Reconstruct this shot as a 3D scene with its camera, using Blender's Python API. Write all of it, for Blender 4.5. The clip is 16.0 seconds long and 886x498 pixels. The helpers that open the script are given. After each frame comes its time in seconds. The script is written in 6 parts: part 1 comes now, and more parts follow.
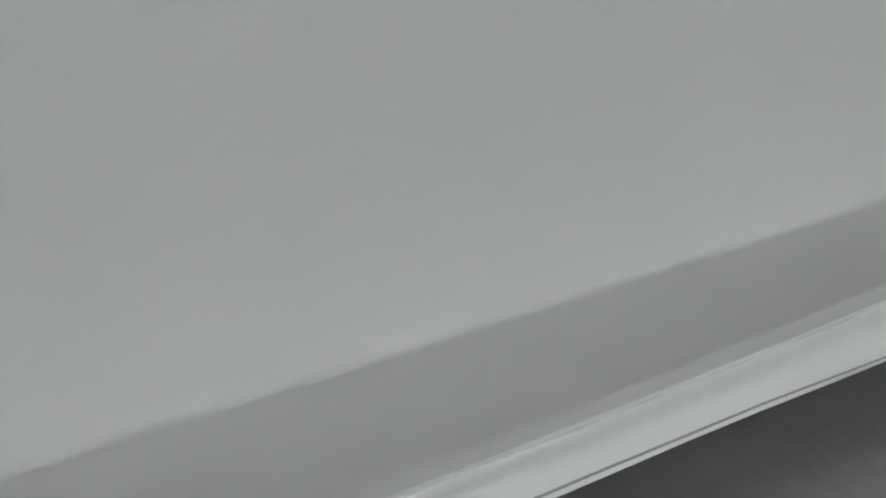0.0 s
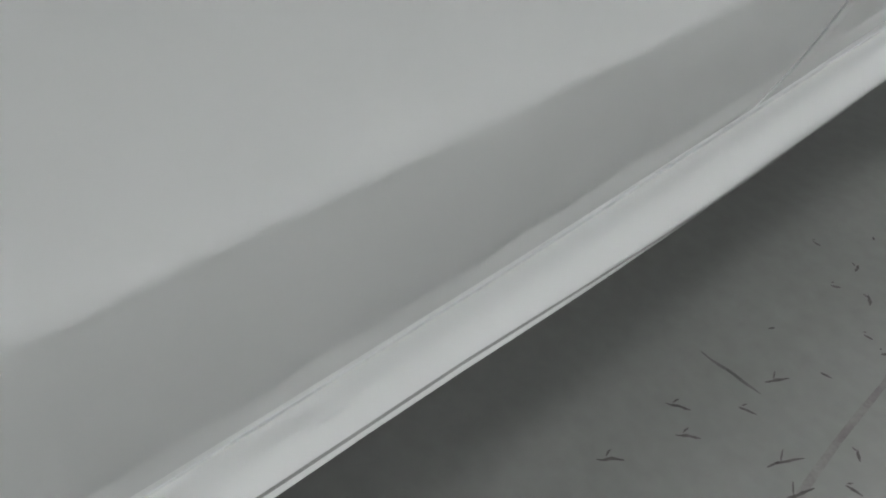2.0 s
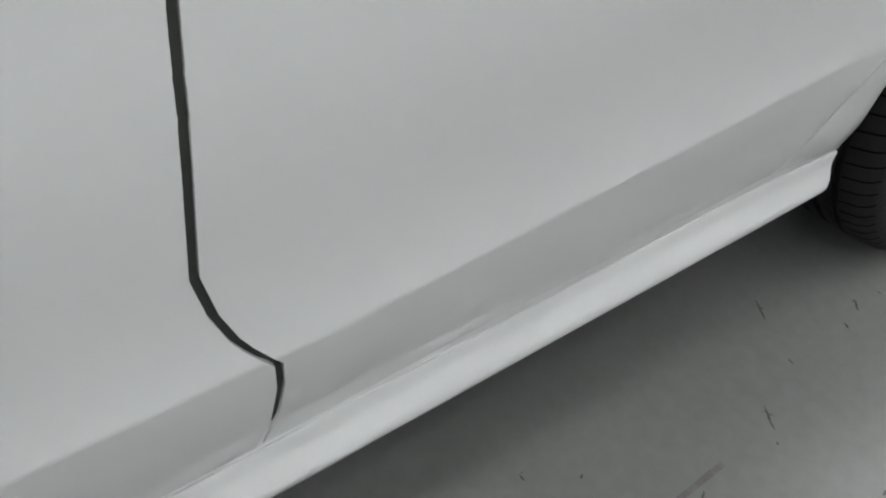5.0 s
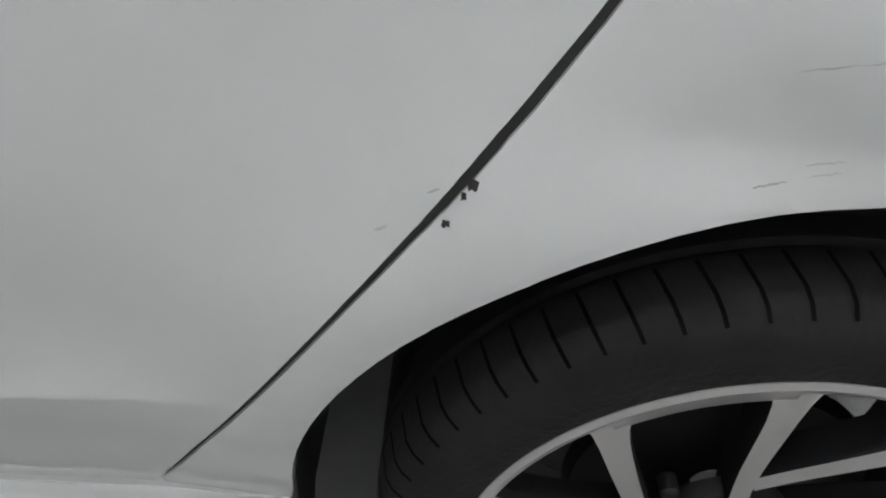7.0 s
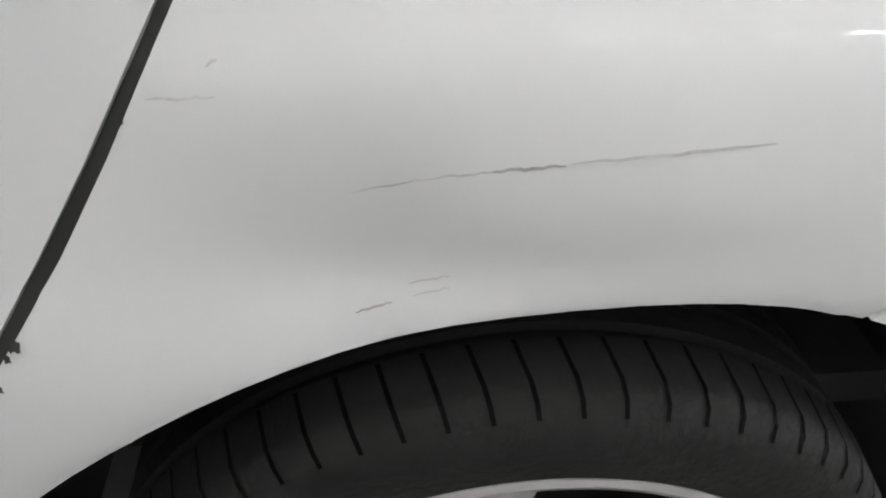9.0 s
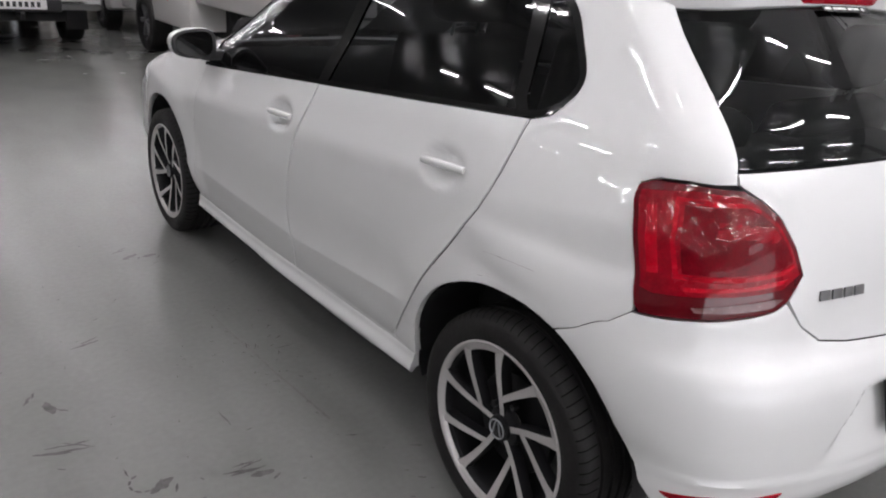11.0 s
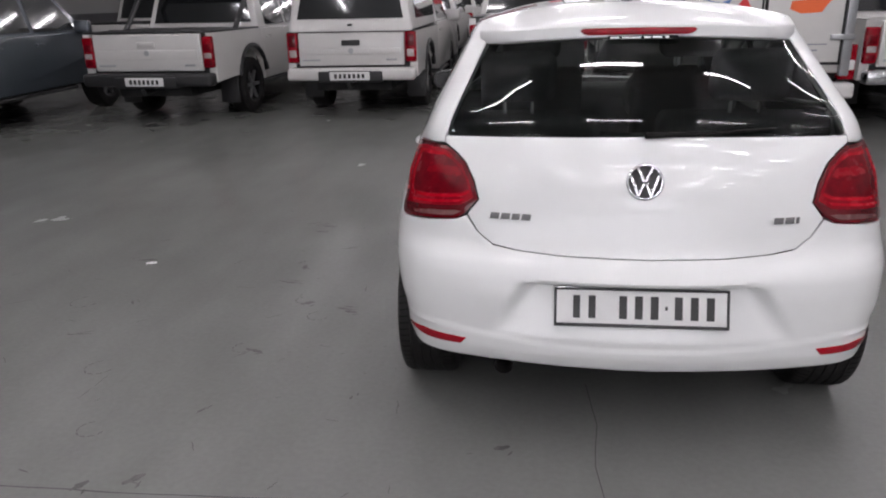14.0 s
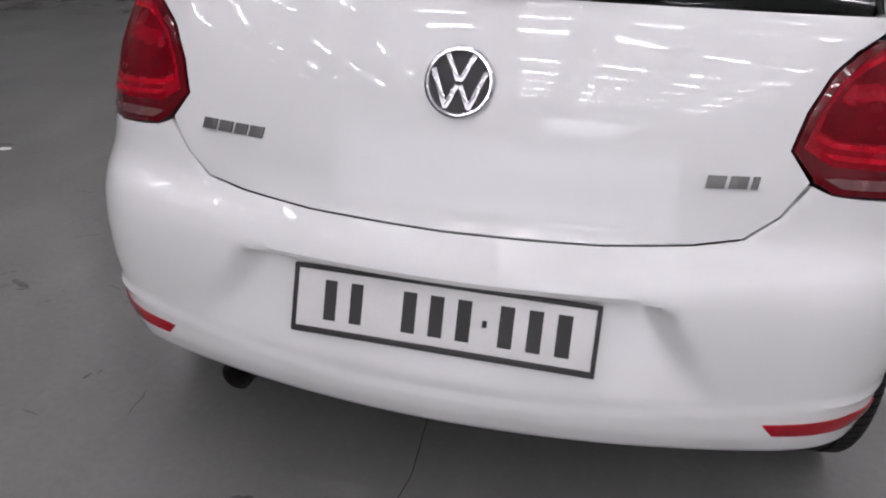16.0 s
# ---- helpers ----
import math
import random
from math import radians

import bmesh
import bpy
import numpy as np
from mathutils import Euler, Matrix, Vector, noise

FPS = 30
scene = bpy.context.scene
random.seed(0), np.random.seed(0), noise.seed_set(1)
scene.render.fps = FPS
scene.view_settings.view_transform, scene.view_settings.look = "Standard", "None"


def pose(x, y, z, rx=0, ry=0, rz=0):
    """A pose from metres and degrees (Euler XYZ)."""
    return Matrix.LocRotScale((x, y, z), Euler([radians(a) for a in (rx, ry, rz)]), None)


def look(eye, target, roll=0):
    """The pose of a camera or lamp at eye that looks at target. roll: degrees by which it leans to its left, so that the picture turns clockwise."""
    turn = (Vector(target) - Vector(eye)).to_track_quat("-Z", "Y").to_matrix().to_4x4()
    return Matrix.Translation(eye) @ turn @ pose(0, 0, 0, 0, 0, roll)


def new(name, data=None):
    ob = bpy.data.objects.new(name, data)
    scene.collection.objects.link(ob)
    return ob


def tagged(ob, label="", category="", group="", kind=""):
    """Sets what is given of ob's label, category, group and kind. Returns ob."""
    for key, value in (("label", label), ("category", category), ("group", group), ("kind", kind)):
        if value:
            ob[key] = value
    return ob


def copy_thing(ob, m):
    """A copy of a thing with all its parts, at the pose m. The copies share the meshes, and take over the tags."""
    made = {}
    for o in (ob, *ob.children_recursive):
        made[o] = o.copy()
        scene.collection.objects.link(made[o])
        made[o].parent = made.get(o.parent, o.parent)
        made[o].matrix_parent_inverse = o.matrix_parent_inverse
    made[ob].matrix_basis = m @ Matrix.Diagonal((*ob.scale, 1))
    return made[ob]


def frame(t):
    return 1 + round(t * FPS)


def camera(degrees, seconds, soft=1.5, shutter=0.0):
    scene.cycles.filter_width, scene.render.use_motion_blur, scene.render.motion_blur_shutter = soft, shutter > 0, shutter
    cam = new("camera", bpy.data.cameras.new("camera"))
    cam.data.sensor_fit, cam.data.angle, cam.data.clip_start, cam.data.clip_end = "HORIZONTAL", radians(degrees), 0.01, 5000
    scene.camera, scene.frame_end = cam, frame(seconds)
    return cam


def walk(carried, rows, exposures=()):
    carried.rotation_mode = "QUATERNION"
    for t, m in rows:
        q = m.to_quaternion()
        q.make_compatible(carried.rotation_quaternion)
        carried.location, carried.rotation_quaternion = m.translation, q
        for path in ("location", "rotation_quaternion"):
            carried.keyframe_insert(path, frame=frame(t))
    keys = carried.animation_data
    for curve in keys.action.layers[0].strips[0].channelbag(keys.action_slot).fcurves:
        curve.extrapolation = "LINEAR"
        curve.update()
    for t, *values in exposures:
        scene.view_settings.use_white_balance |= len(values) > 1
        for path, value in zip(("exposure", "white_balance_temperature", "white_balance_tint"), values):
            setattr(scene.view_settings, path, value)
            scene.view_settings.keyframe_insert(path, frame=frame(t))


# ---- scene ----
cam = camera(61.7, 16.0, soft=2.0)
PATH = [
    (0, (-1.067, 1.836, 0.666), (0.405, 1.14, -0.495), 0.0),
    (0.5, (-0.979, 1.853, 0.6), (0.263, 1.092, -0.771), 7.0),
    (1, (-1.018, 1.778, 0.618), (0.277, 1.117, -0.755), -0.7),
    (1.5, (-1.057, 1.756, 0.606), (0.169, 0.907, -0.727), -0.3),
    (2, (-1.023, 1.658, 0.605), (0.068, 0.669, -0.749), 2.2),
    (2.5, (-0.979, 1.609, 0.596), (-0.017, 0.543, -0.795), 2.6),
    (3, (-0.97, 1.557, 0.615), (-0.072, 0.458, -0.794), 3.9),
    (3.5, (-0.968, 1.516, 0.618), (-0.109, 0.374, -0.781), 5.2),
    (4, (-0.985, 1.467, 0.645), (-0.11, 0.324, -0.743), 3.8),
    (4.2, (-1.021, 1.439, 0.672), (-0.107, 0.327, -0.717), 0.2),
    (6.3, (-1.47, 0.498, 1.143), (0.047, 0.573, -0.158), 2.9),
    (6.5, (-1.372, 0.414, 1.088), (0.145, 0.487, -0.214), 2.5),
    (7, (-1.157, 0.251, 0.889), (0.378, 0.266, -0.393), 2.8),
    (7.5, (-1.089, 0.22, 0.843), (0.403, 0.197, -0.488), 3.5),
    (8, (-1.083, 0.191, 0.876), (0.435, 0.117, -0.425), 3.9),
    (8.5, (-1.087, 0.155, 0.897), (0.461, 0.036, -0.365), 3.0),
    (9, (-1.085, 0.094, 0.906), (0.464, -0.098, -0.344), 2.1),
    (9.2, (-1.106, 0.04, 0.931), (0.459, -0.001, -0.314), -0.8),
    (11.3, (-1.964, -1.358, 1.4), (-0.957, 0.243, 0.751), 5.5),
    (11.5, (-1.92, -1.53, 1.393), (-0.995, 0.145, 0.811), 4.9),
    (12, (-1.804, -2.007, 1.423), (-0.946, -0.276, 0.905), 3.0),
    (12.5, (-1.583, -2.381, 1.441), (-0.91, -0.596, 0.841), 1.7),
    (13, (-1.197, -2.623, 1.449), (-0.845, -0.747, 0.85), 2.3),
    (13.5, (-0.802, -2.696, 1.464), (-0.739, -0.799, 0.835), 1.4),
    (14, (-0.34, -2.817, 1.469), (-0.579, -0.938, 0.827), -1.3),
    (14.5, (0.063, -2.765, 1.473), (-0.294, -0.913, 0.808), 0.2),
    (15, (0.315, -2.599, 1.389), (-0.164, -0.809, 0.635), 1.6),
    (15.5, (0.344, -2.177, 1.337), (-0.14, -0.43, 0.492), 3.1),
    (16, (0.255, -1.676, 1.198), (-0.166, 0.078, 0.312), 1.7),
]
# the clip's camera warms towards magenta as it draws back from the flank
TONES = [(0, -0.42, 6300, 7), (4.2, -0.17, 6300, 8), (6.3, -0.32, 6250, 9), (7.5, -0.52, 6350, 10), (8.5, -0.27, 6450, 11), (9.2, -0.26, 6450, 11), (11.3, -0.72, 6400, 17), (12.5, -0.80, 6380, 18), (13.5, -1.0, 6380, 18), (15, -1.0, 6380, 19), (16, -1.14, 6350, 21)]
walk(cam, [(t, look(eye, target, roll)) for t, eye, target, roll in PATH], TONES)

# ---- light: rows of fluorescent tubes under the roof, a little daylight from the far end ----
world = bpy.data.worlds.new("world")
scene.world = world
world.use_nodes = True
world.node_tree.nodes["Background"].inputs["Color"].default_value = (0.75, 0.85, 1.0, 1)
world.node_tree.nodes["Background"].inputs["Strength"].default_value = 0.3
scene.view_settings.exposure = 0.0


# ---- materials ----
def nodes_of(name):
    m = bpy.data.materials.new(name)
    m.use_nodes = True
    return m, m.node_tree.nodes, m.node_tree.links, m.node_tree.nodes["Principled BSDF"]


def material(name, color, rough=0.5, metal=0.0, var=0.06, scale=8.0, bump=0.0, bump_scale=60.0, coat=0.0, spec=0.5, fine=0.0):
    """Principled surface with two scales of variation in colour and roughness, and a fine relief."""
    m, n, l, b = nodes_of(name)
    tc = n.new("ShaderNodeTexCoord")
    n1 = n.new("ShaderNodeTexNoise")
    n1.inputs["Scale"].default_value, n1.inputs["Detail"].default_value = scale, 6
    n2 = n.new("ShaderNodeTexNoise")
    n2.inputs["Scale"].default_value, n2.inputs["Detail"].default_value = scale * 9, 3
    l.new(tc.outputs["Object"], n1.inputs["Vector"])
    l.new(tc.outputs["Object"], n2.inputs["Vector"])
    add = n.new("ShaderNodeMath")
    add.operation = "MULTIPLY_ADD"
    add.inputs[1].default_value = 0.45
    l.new(n2.outputs["Fac"], add.inputs[0])
    l.new(n1.outputs["Fac"], add.inputs[2])
    ramp = n.new("ShaderNodeMapRange")
    ramp.inputs["From Min"].default_value, ramp.inputs["From Max"].default_value = 0.4, 1.05
    ramp.inputs["To Min"].default_value, ramp.inputs["To Max"].default_value = 1 - var, 1 + var
    l.new(add.outputs[0], ramp.inputs["Value"])
    mul = n.new("ShaderNodeVectorMath")
    mul.operation = "SCALE"
    mul.inputs[0].default_value = color
    l.new(ramp.outputs[0], mul.inputs["Scale"])
    l.new(mul.outputs[0], b.inputs["Base Color"])
    rr = n.new("ShaderNodeMapRange")
    rr.inputs["From Min"].default_value, rr.inputs["From Max"].default_value = 0.3, 0.7
    rr.inputs["To Min"].default_value, rr.inputs["To Max"].default_value = rough * (1 - var), min(1, rough * (1 + var))
    l.new(n1.outputs["Fac"], rr.inputs["Value"])
    l.new(rr.outputs[0], b.inputs["Roughness"])
    b.inputs["Metallic"].default_value = metal
    b.inputs["Coat Weight"].default_value = coat
    b.inputs["Coat Roughness"].default_value = 0.03
    b.inputs["Specular IOR Level"].default_value = spec
    if bump:
        n3 = n.new("ShaderNodeTexNoise")
        n3.inputs["Scale"].default_value, n3.inputs["Detail"].default_value = bump_scale, 4
        l.new(tc.outputs["Object"], n3.inputs["Vector"])
        bp = n.new("ShaderNodeBump")
        bp.inputs["Strength"].default_value, bp.inputs["Distance"].default_value = bump, 0.01
        l.new(n3.outputs["Fac"], bp.inputs["Height"])
        l.new(bp.outputs[0], b.inputs["Normal"])
    return m


def glass(name, tint, rough=0.0, opaque=0.0):
    """Thin tinted glass: clear gloss over a coloured see-through sheet."""
    m, n, l, b = nodes_of(name)
    n.remove(b)
    out = n["Material Output"]
    gl = n.new("ShaderNodeBsdfGlossy")
    gl.inputs["Roughness"].default_value = rough + 0.01
    tr = n.new("ShaderNodeBsdfTransparent")
    tr.inputs["Color"].default_value = (*tint, 1)
    fr = n.new("ShaderNodeFresnel")
    fr.inputs["IOR"].default_value = 1.5
    mix = n.new("ShaderNodeMixShader")
    l.new(fr.outputs[0], mix.inputs[0])
    l.new(tr.outputs[0], mix.inputs[1])
    l.new(gl.outputs[0], mix.inputs[2])
    l.new(mix.outputs[0], out.inputs["Surface"])
    return m


def emitter(name, color, strength):
    m, n, l, b = nodes_of(name)
    b.inputs["Base Color"].default_value = (0.8, 0.8, 0.8, 1)
    b.inputs["Emission Color"].default_value = (*color, 1)
    b.inputs["Emission Strength"].default_value = strength
    return m


WHITE_PAINT = material("white_car_paint", (0.78, 0.79, 0.78), 0.35, var=0.015, scale=3, coat=1.0)
OTHER_WHITE = material("white_pickup_paint", (0.62, 0.61, 0.59), 0.4, var=0.04, scale=2, coat=0.8)
CREAM_WHITE = material("cream_white_paint", (0.55, 0.53, 0.48), 0.45, var=0.04, scale=2, coat=0.6)
GREY_PAINT = material("dark_grey_metallic_paint", (0.07, 0.085, 0.10), 0.35, metal=0.4, var=0.05, scale=2, coat=1.0)
DARK_PAINT = material("charcoal_paint", (0.03, 0.03, 0.035), 0.3, var=0.05, scale=2, coat=1.0)
RUBBER = material("tyre_rubber", (0.0135, 0.0128, 0.0125), 0.66, var=0.3, scale=6, bump=0.15, bump_scale=140, spec=0.28)
GROOVE_SHADE = material("tread_groove_shade", (0.003, 0.003, 0.003), 0.9, var=0.2, spec=0.1)
SOOT = material("sooty_pipe", (0.008, 0.007, 0.007), 0.8, var=0.3, scale=20, spec=0.2)
BLACK_PLASTIC = material("black_plastic", (0.02, 0.02, 0.021), 0.5, var=0.12, scale=9, bump=0.1, bump_scale=300)
SILL_SHADE = material("sill_foot_shade", (0.30, 0.30, 0.29), 0.6, var=0.2, scale=20)
GLOSS_BLACK = material("gloss_black_trim", (0.006, 0.006, 0.006), 0.04, var=0.05)
DOOR_SEAL = material("grey_door_seal", (0.040, 0.042, 0.037), 0.7, var=0.3, scale=12)
GAP_DARK = material("gap_seal", (0.012, 0.012, 0.012), 0.8, var=0.2)
ALLOY = material("machined_alloy", (0.62, 0.60, 0.59), 0.32, metal=0.5, var=0.06, scale=10)
ALLOY_DARK = material("dark_alloy_pocket", (0.010, 0.010, 0.011), 0.45, var=0.1, scale=10, spec=0.3)
CHROME = material("chrome", (0.75, 0.75, 0.77), 0.12, metal=1.0, var=0.03)
BADGE_GREY = material("badge_grey", (0.14, 0.14, 0.14), 0.35, metal=0.4, var=0.1, scale=30)
WHEEL_GREY = material("dull_grey_wheel", (0.16, 0.16, 0.165), 0.45, metal=0.4, var=0.1, scale=10)
LAMP_CLEAR = material("milky_clear_lens", (0.42, 0.36, 0.35), 0.25, var=0.25, scale=40, coat=0.5)
STEEL = material("galvanised_steel", (0.4, 0.41, 0.42), 0.45, metal=0.8, var=0.12, scale=5)
RED_LENS = material("red_lens", (0.24, 0.0010, 0.008), 0.25, var=0.4, scale=16, spec=0.12, coat=0.4)
RED_BRIGHT = material("bright_red_lens", (0.42, 0.0015, 0.012), 0.25, var=0.35, scale=30, spec=0.1, coat=0.5)
RED_MID = material("mid_red_lens", (0.13, 0.0006, 0.005), 0.22, var=0.4, scale=24, spec=0.1, coat=0.25)
RED_DARK = material("dark_red_lens", (0.10, 0.0005, 0.004), 0.15, var=0.2, scale=12, spec=0.2, coat=1.0)
RED_REFLECTOR = material("red_reflector", (0.30, 0.003, 0.011), 0.2, var=0.2, scale=40, spec=0.2, coat=0.6)
CLEAR_LENS = material("smoked_clear_lens", (0.16, 0.07, 0.07), 0.25, var=0.3, scale=40, coat=0.6)
TINT_GLASS = glass("tinted_window_glass", (0.34, 0.37, 0.35))
DARK_GLASS = glass("dark_window_glass", (0.11, 0.115, 0.12))
SEAT_CLOTH = material("charcoal_seat_cloth", (0.03, 0.03, 0.032), 0.9, var=0.2, scale=30, bump=0.3, bump_scale=400)
CABIN = material("dark_cabin_trim", (0.035, 0.035, 0.036), 0.7, var=0.1)
PLATE_WHITE = material("plate_reflective_white", (0.74, 0.74, 0.73), 0.35, var=0.05, scale=20)
PLATE_INK = material("plate_black_ink", (0.02, 0.02, 0.02), 0.5, var=0.2)
WALL_WHITE = material("painted_panel_wall", (0.40, 0.40, 0.395), 0.6, var=0.05, scale=0.8, bump=0.1, bump_scale=30)
WALL_GREY = material("dark_grey_wall_paint", (0.11, 0.11, 0.115), 0.65, var=0.12, scale=0.7, bump=0.15, bump_scale=25)
COLUMN = material("dark_steel_column", (0.05, 0.05, 0.052), 0.5, var=0.1, scale=2)
ROOF_SHEET = material("white_roof_sheeting", (0.50, 0.50, 0.50), 0.6, var=0.08, scale=0.5)


# ---- mesh helpers ----
def mesh_object(name, bm, mat, parent=None, label="", smooth=True):
    me = bpy.data.meshes.new(name)
    bm.normal_update()
    bm.to_mesh(me)
    bm.free()
    me.materials.append(mat)
    if smooth:
        me.polygons.foreach_set("use_smooth", [True] * len(me.polygons))
        me.set_sharp_from_angle(angle=radians(38))
    ob = new(name, me)
    if parent is not None:
        ob.parent = parent
    if label:
        ob["label"] = label
    return ob


def part(name, bm, mat, parent, label="", smooth=True):
    return mesh_object(name, bm, mat, parent, label, smooth)


def thing(name, label, category, m=None, group="", kind=""):
    ob = new(name)
    if m is not None:
        ob.matrix_basis = m
    return tagged(ob, label, category, group, kind)


def box(bm, x0, x1, y0, y1, z0, z1, bevel=0.0, m=None, segments=2):
    vs = [bm.verts.new((x, y, z)) for x in (x0, x1) for y in (y0, y1) for z in (z0, z1)]
    fs = [bm.faces.new([vs[i] for i in q]) for q in ((0, 1, 3, 2), (4, 6, 7, 5), (0, 4, 5, 1), (2, 3, 7, 6), (0, 2, 6, 4), (1, 5, 7, 3))]
    made = vs
    if bevel:
        es = list({e for f in fs for e in f.edges})
        r = bmesh.ops.bevel(bm, geom=es, offset=bevel, segments=segments, affect="EDGES", profile=0.5)
        made = list({v for f in r["faces"] for v in f.verts} | {v for v in vs if v.is_valid})
    if m is not None:
        bmesh.ops.transform(bm, matrix=m, verts=[v for v in made if v.is_valid])
    return bm


def boxed(*a, **k):
    return box(bmesh.new(), *a, **k)


def tube(bm, points, radius, sides=10, closed=False):
    """A round bar along points."""
    pts = [Vector(p) for p in points]
    rings = []
    for i, p in enumerate(pts):
        a, c = pts[max(i - 1, 0)], pts[min(i + 1, len(pts) - 1)]
        if closed:
            a, c = pts[i - 1], pts[(i + 1) % len(pts)]
        d = (c - a).normalized()
        up = Vector((0, 0, 1)) if abs(d.z) < 0.9 else Vector((1, 0, 0))
        u = d.cross(up).normalized()
        w = u.cross(d)
        r = radius[i] if isinstance(radius, (list, tuple)) else radius
        rings.append([bm.verts.new(p + r * (math.cos(t) * u + math.sin(t) * w)) for t in (2 * math.pi * k / sides for k in range(sides))])
    n = len(rings)
    for i in range(n if closed else n - 1):
        a, c = rings[i], rings[(i + 1) % n]
        for k in range(sides):
            bm.faces.new((a[k], a[(k + 1) % sides], c[(k + 1) % sides], c[k]))
    if not closed:
        bm.faces.new(rings[0][::-1])
        bm.faces.new(rings[-1])
    return bm


def revolve(bm, profile, steps=64, axis="x"):
    """Closed or open profile of (axial, radius), turned about the x axis."""
    rings = []
    for k in range(steps):
        a = 2 * math.pi * k / steps
        rings.append([bm.verts.new((p, r * math.cos(a), r * math.sin(a))) for p, r in profile])
    for k in range(steps):
        a, c = rings[k], rings[(k + 1) % steps]
        for i in range(len(profile) - 1):
            bm.faces.new((a[i], a[i + 1], c[i + 1], c[i]))
    return bm


def prism(bm, poly, depth, m=None, bevel=0.0):
    """A polygon in the local xy plane, pushed along z by depth."""
    lo = [bm.verts.new((x, y, 0)) for x, y in poly]
    hi = [bm.verts.new((x, y, depth)) for x, y in poly]
    n = len(poly)
    fs = [bm.faces.new(lo[::-1]), bm.faces.new(hi)]
    fs += [bm.faces.new((lo[i], lo[(i + 1) % n], hi[(i + 1) % n], hi[i])) for i in range(n)]
    vs = lo + hi
    if bevel:
        r = bmesh.ops.bevel(bm, geom=[e for e in fs[1].edges], offset=bevel, segments=2, affect="EDGES", profile=0.5)
        vs = list({v for f in r["faces"] for v in f.verts} | {v for v in vs if v.is_valid})
    bmesh.ops.recalc_face_normals(bm, faces=[f for f in bm.faces])
    if m is not None:
        bmesh.ops.transform(bm, matrix=m, verts=[v for v in vs if v.is_valid])
    return bm


def curve_through(keys):
    """A smooth function through (z, value) keys that does not overshoot."""
    zs, vs = np.array([k[0] for k in keys], float), np.array([k[1] for k in keys], float)
    h, d = np.diff(zs), np.diff(vs) / np.diff(zs)
    m = np.zeros(len(zs))
    for i in range(1, len(zs) - 1):
        if d[i - 1] * d[i] > 0:
            w1, w2 = 2 * h[i] + h[i - 1], h[i] + 2 * h[i - 1]
            m[i] = (w1 + w2) / (w1 / d[i - 1] + w2 / d[i])
    m[0], m[-1] = d[0], d[-1]

    def f(z):
        z = min(max(z, zs[0]), zs[-1])
        i = min(int(np.searchsorted(zs, z, side="right")) - 1, len(zs) - 2)
        t = (z - zs[i]) / h[i]
        return ((1 + 2 * t) * (1 - t) ** 2 * vs[i] + t * (1 - t) ** 2 * h[i] * m[i] + t * t * (3 - 2 * t) * vs[i + 1] + t * t * (t - 1) * h[i] * m[i + 1])

    return f


def ease(a, b, t):
    t = min(max((t - a) / (b - a), 0.0), 1.0)
    return t * t * (3 - 2 * t)


# ---- the hatchback: its skin is a ring of horizontal sections; x left negative, y ahead, rear axle at y = 0 ----
lower_width = curve_through([(0.20, 0.785), (0.215, 0.802), (0.227, 0.8125), (0.2335, 0.8138), (0.2375, 0.8200), (0.244, 0.8240), (0.250, 0.8250), (0.257, 0.8240), (0.265, 0.8210), (0.274, 0.8165), (0.281, 0.8135), (0.288, 0.8122), (0.295, 0.8112), (0.301, 0.8092), (0.35, 0.8155), (0.40, 0.8275), (0.50, 0.8415),
                            (0.60, 0.848), (0.74, 0.846), (0.83, 0.841), (0.868, 0.834), (0.90, 0.822), (0.95, 0.802), (1.04, 0.768), (1.06, 0.758), (1.15, 0.712), (1.30, 0.632), (1.37, 0.585), (1.40, 0.54)])


def half_width(z):
    """Half the body's width by height: the flank below, and the evenly curved side glass above the belt."""
    if z < 1.04:
        return lower_width(z)
    if z < 1.37:
        return 0.768 - 0.45 * (z - 1.04) - 0.27 * (z - 1.04) ** 2
    return 0.5901 - 1.0 * (z - 1.37) - 20 * (z - 1.37) ** 2


rear_end = curve_through([(0.20, -0.46), (0.28, -0.575), (0.31, -0.614), (0.322, -0.630), (0.36, -0.641), (0.40, -0.645), (0.44, -0.650), (0.55, -0.652), (0.61, -0.645), (0.655, -0.625), (0.684, -0.598), (0.71, -0.582),
                          (0.80, -0.564), (0.92, -0.530), (1.00, -0.495), (1.04, -0.475), (1.15, -0.370), (1.30, -0.205), (1.345, -0.155), (1.40, -0.10)])
front_end = curve_through([(0.17, 3.18), (0.30, 3.26), (0.50, 3.27), (0.65, 3.22), (0.78, 3.05), (0.86, 2.80), (0.93, 2.48), (0.975, 2.22), (1.15, 1.90), (1.30, 1.60), (1.40, 1.40)])
# the doors' section round their lower crease: straight below it, slightly hollow above
creased_below = curve_through([(0.301, 0.8070), (0.35, 0.8225), (0.40, 0.8345), (0.436, 0.8410)])
creased_above = curve_through([(0.436, 0.8410), (0.450, 0.8397), (0.475, 0.8383), (0.50, 0.8382), (0.53, 0.8393), (0.57, 0.8422), (0.62, 0.8458), (0.68, 0.8475)])
CREASE = 0.436
FILLET = 0.25
HUB_Y, HUB_Z, FRONT_Y = 0.0, 0.30, 2.47
ARCH, ARCH_Z = 0.353, 0.342


def corner_x(z):
    return half_width(z) - 0.03 - 0.20 + 0.09 * ease(0.95, 1.1, z)


def corner_y(z):
    return rear_end(z) + 0.33 - 0.12 * ease(0.95, 1.1, z)


def front_corner_y(z):
    return front_end(z) - 0.38


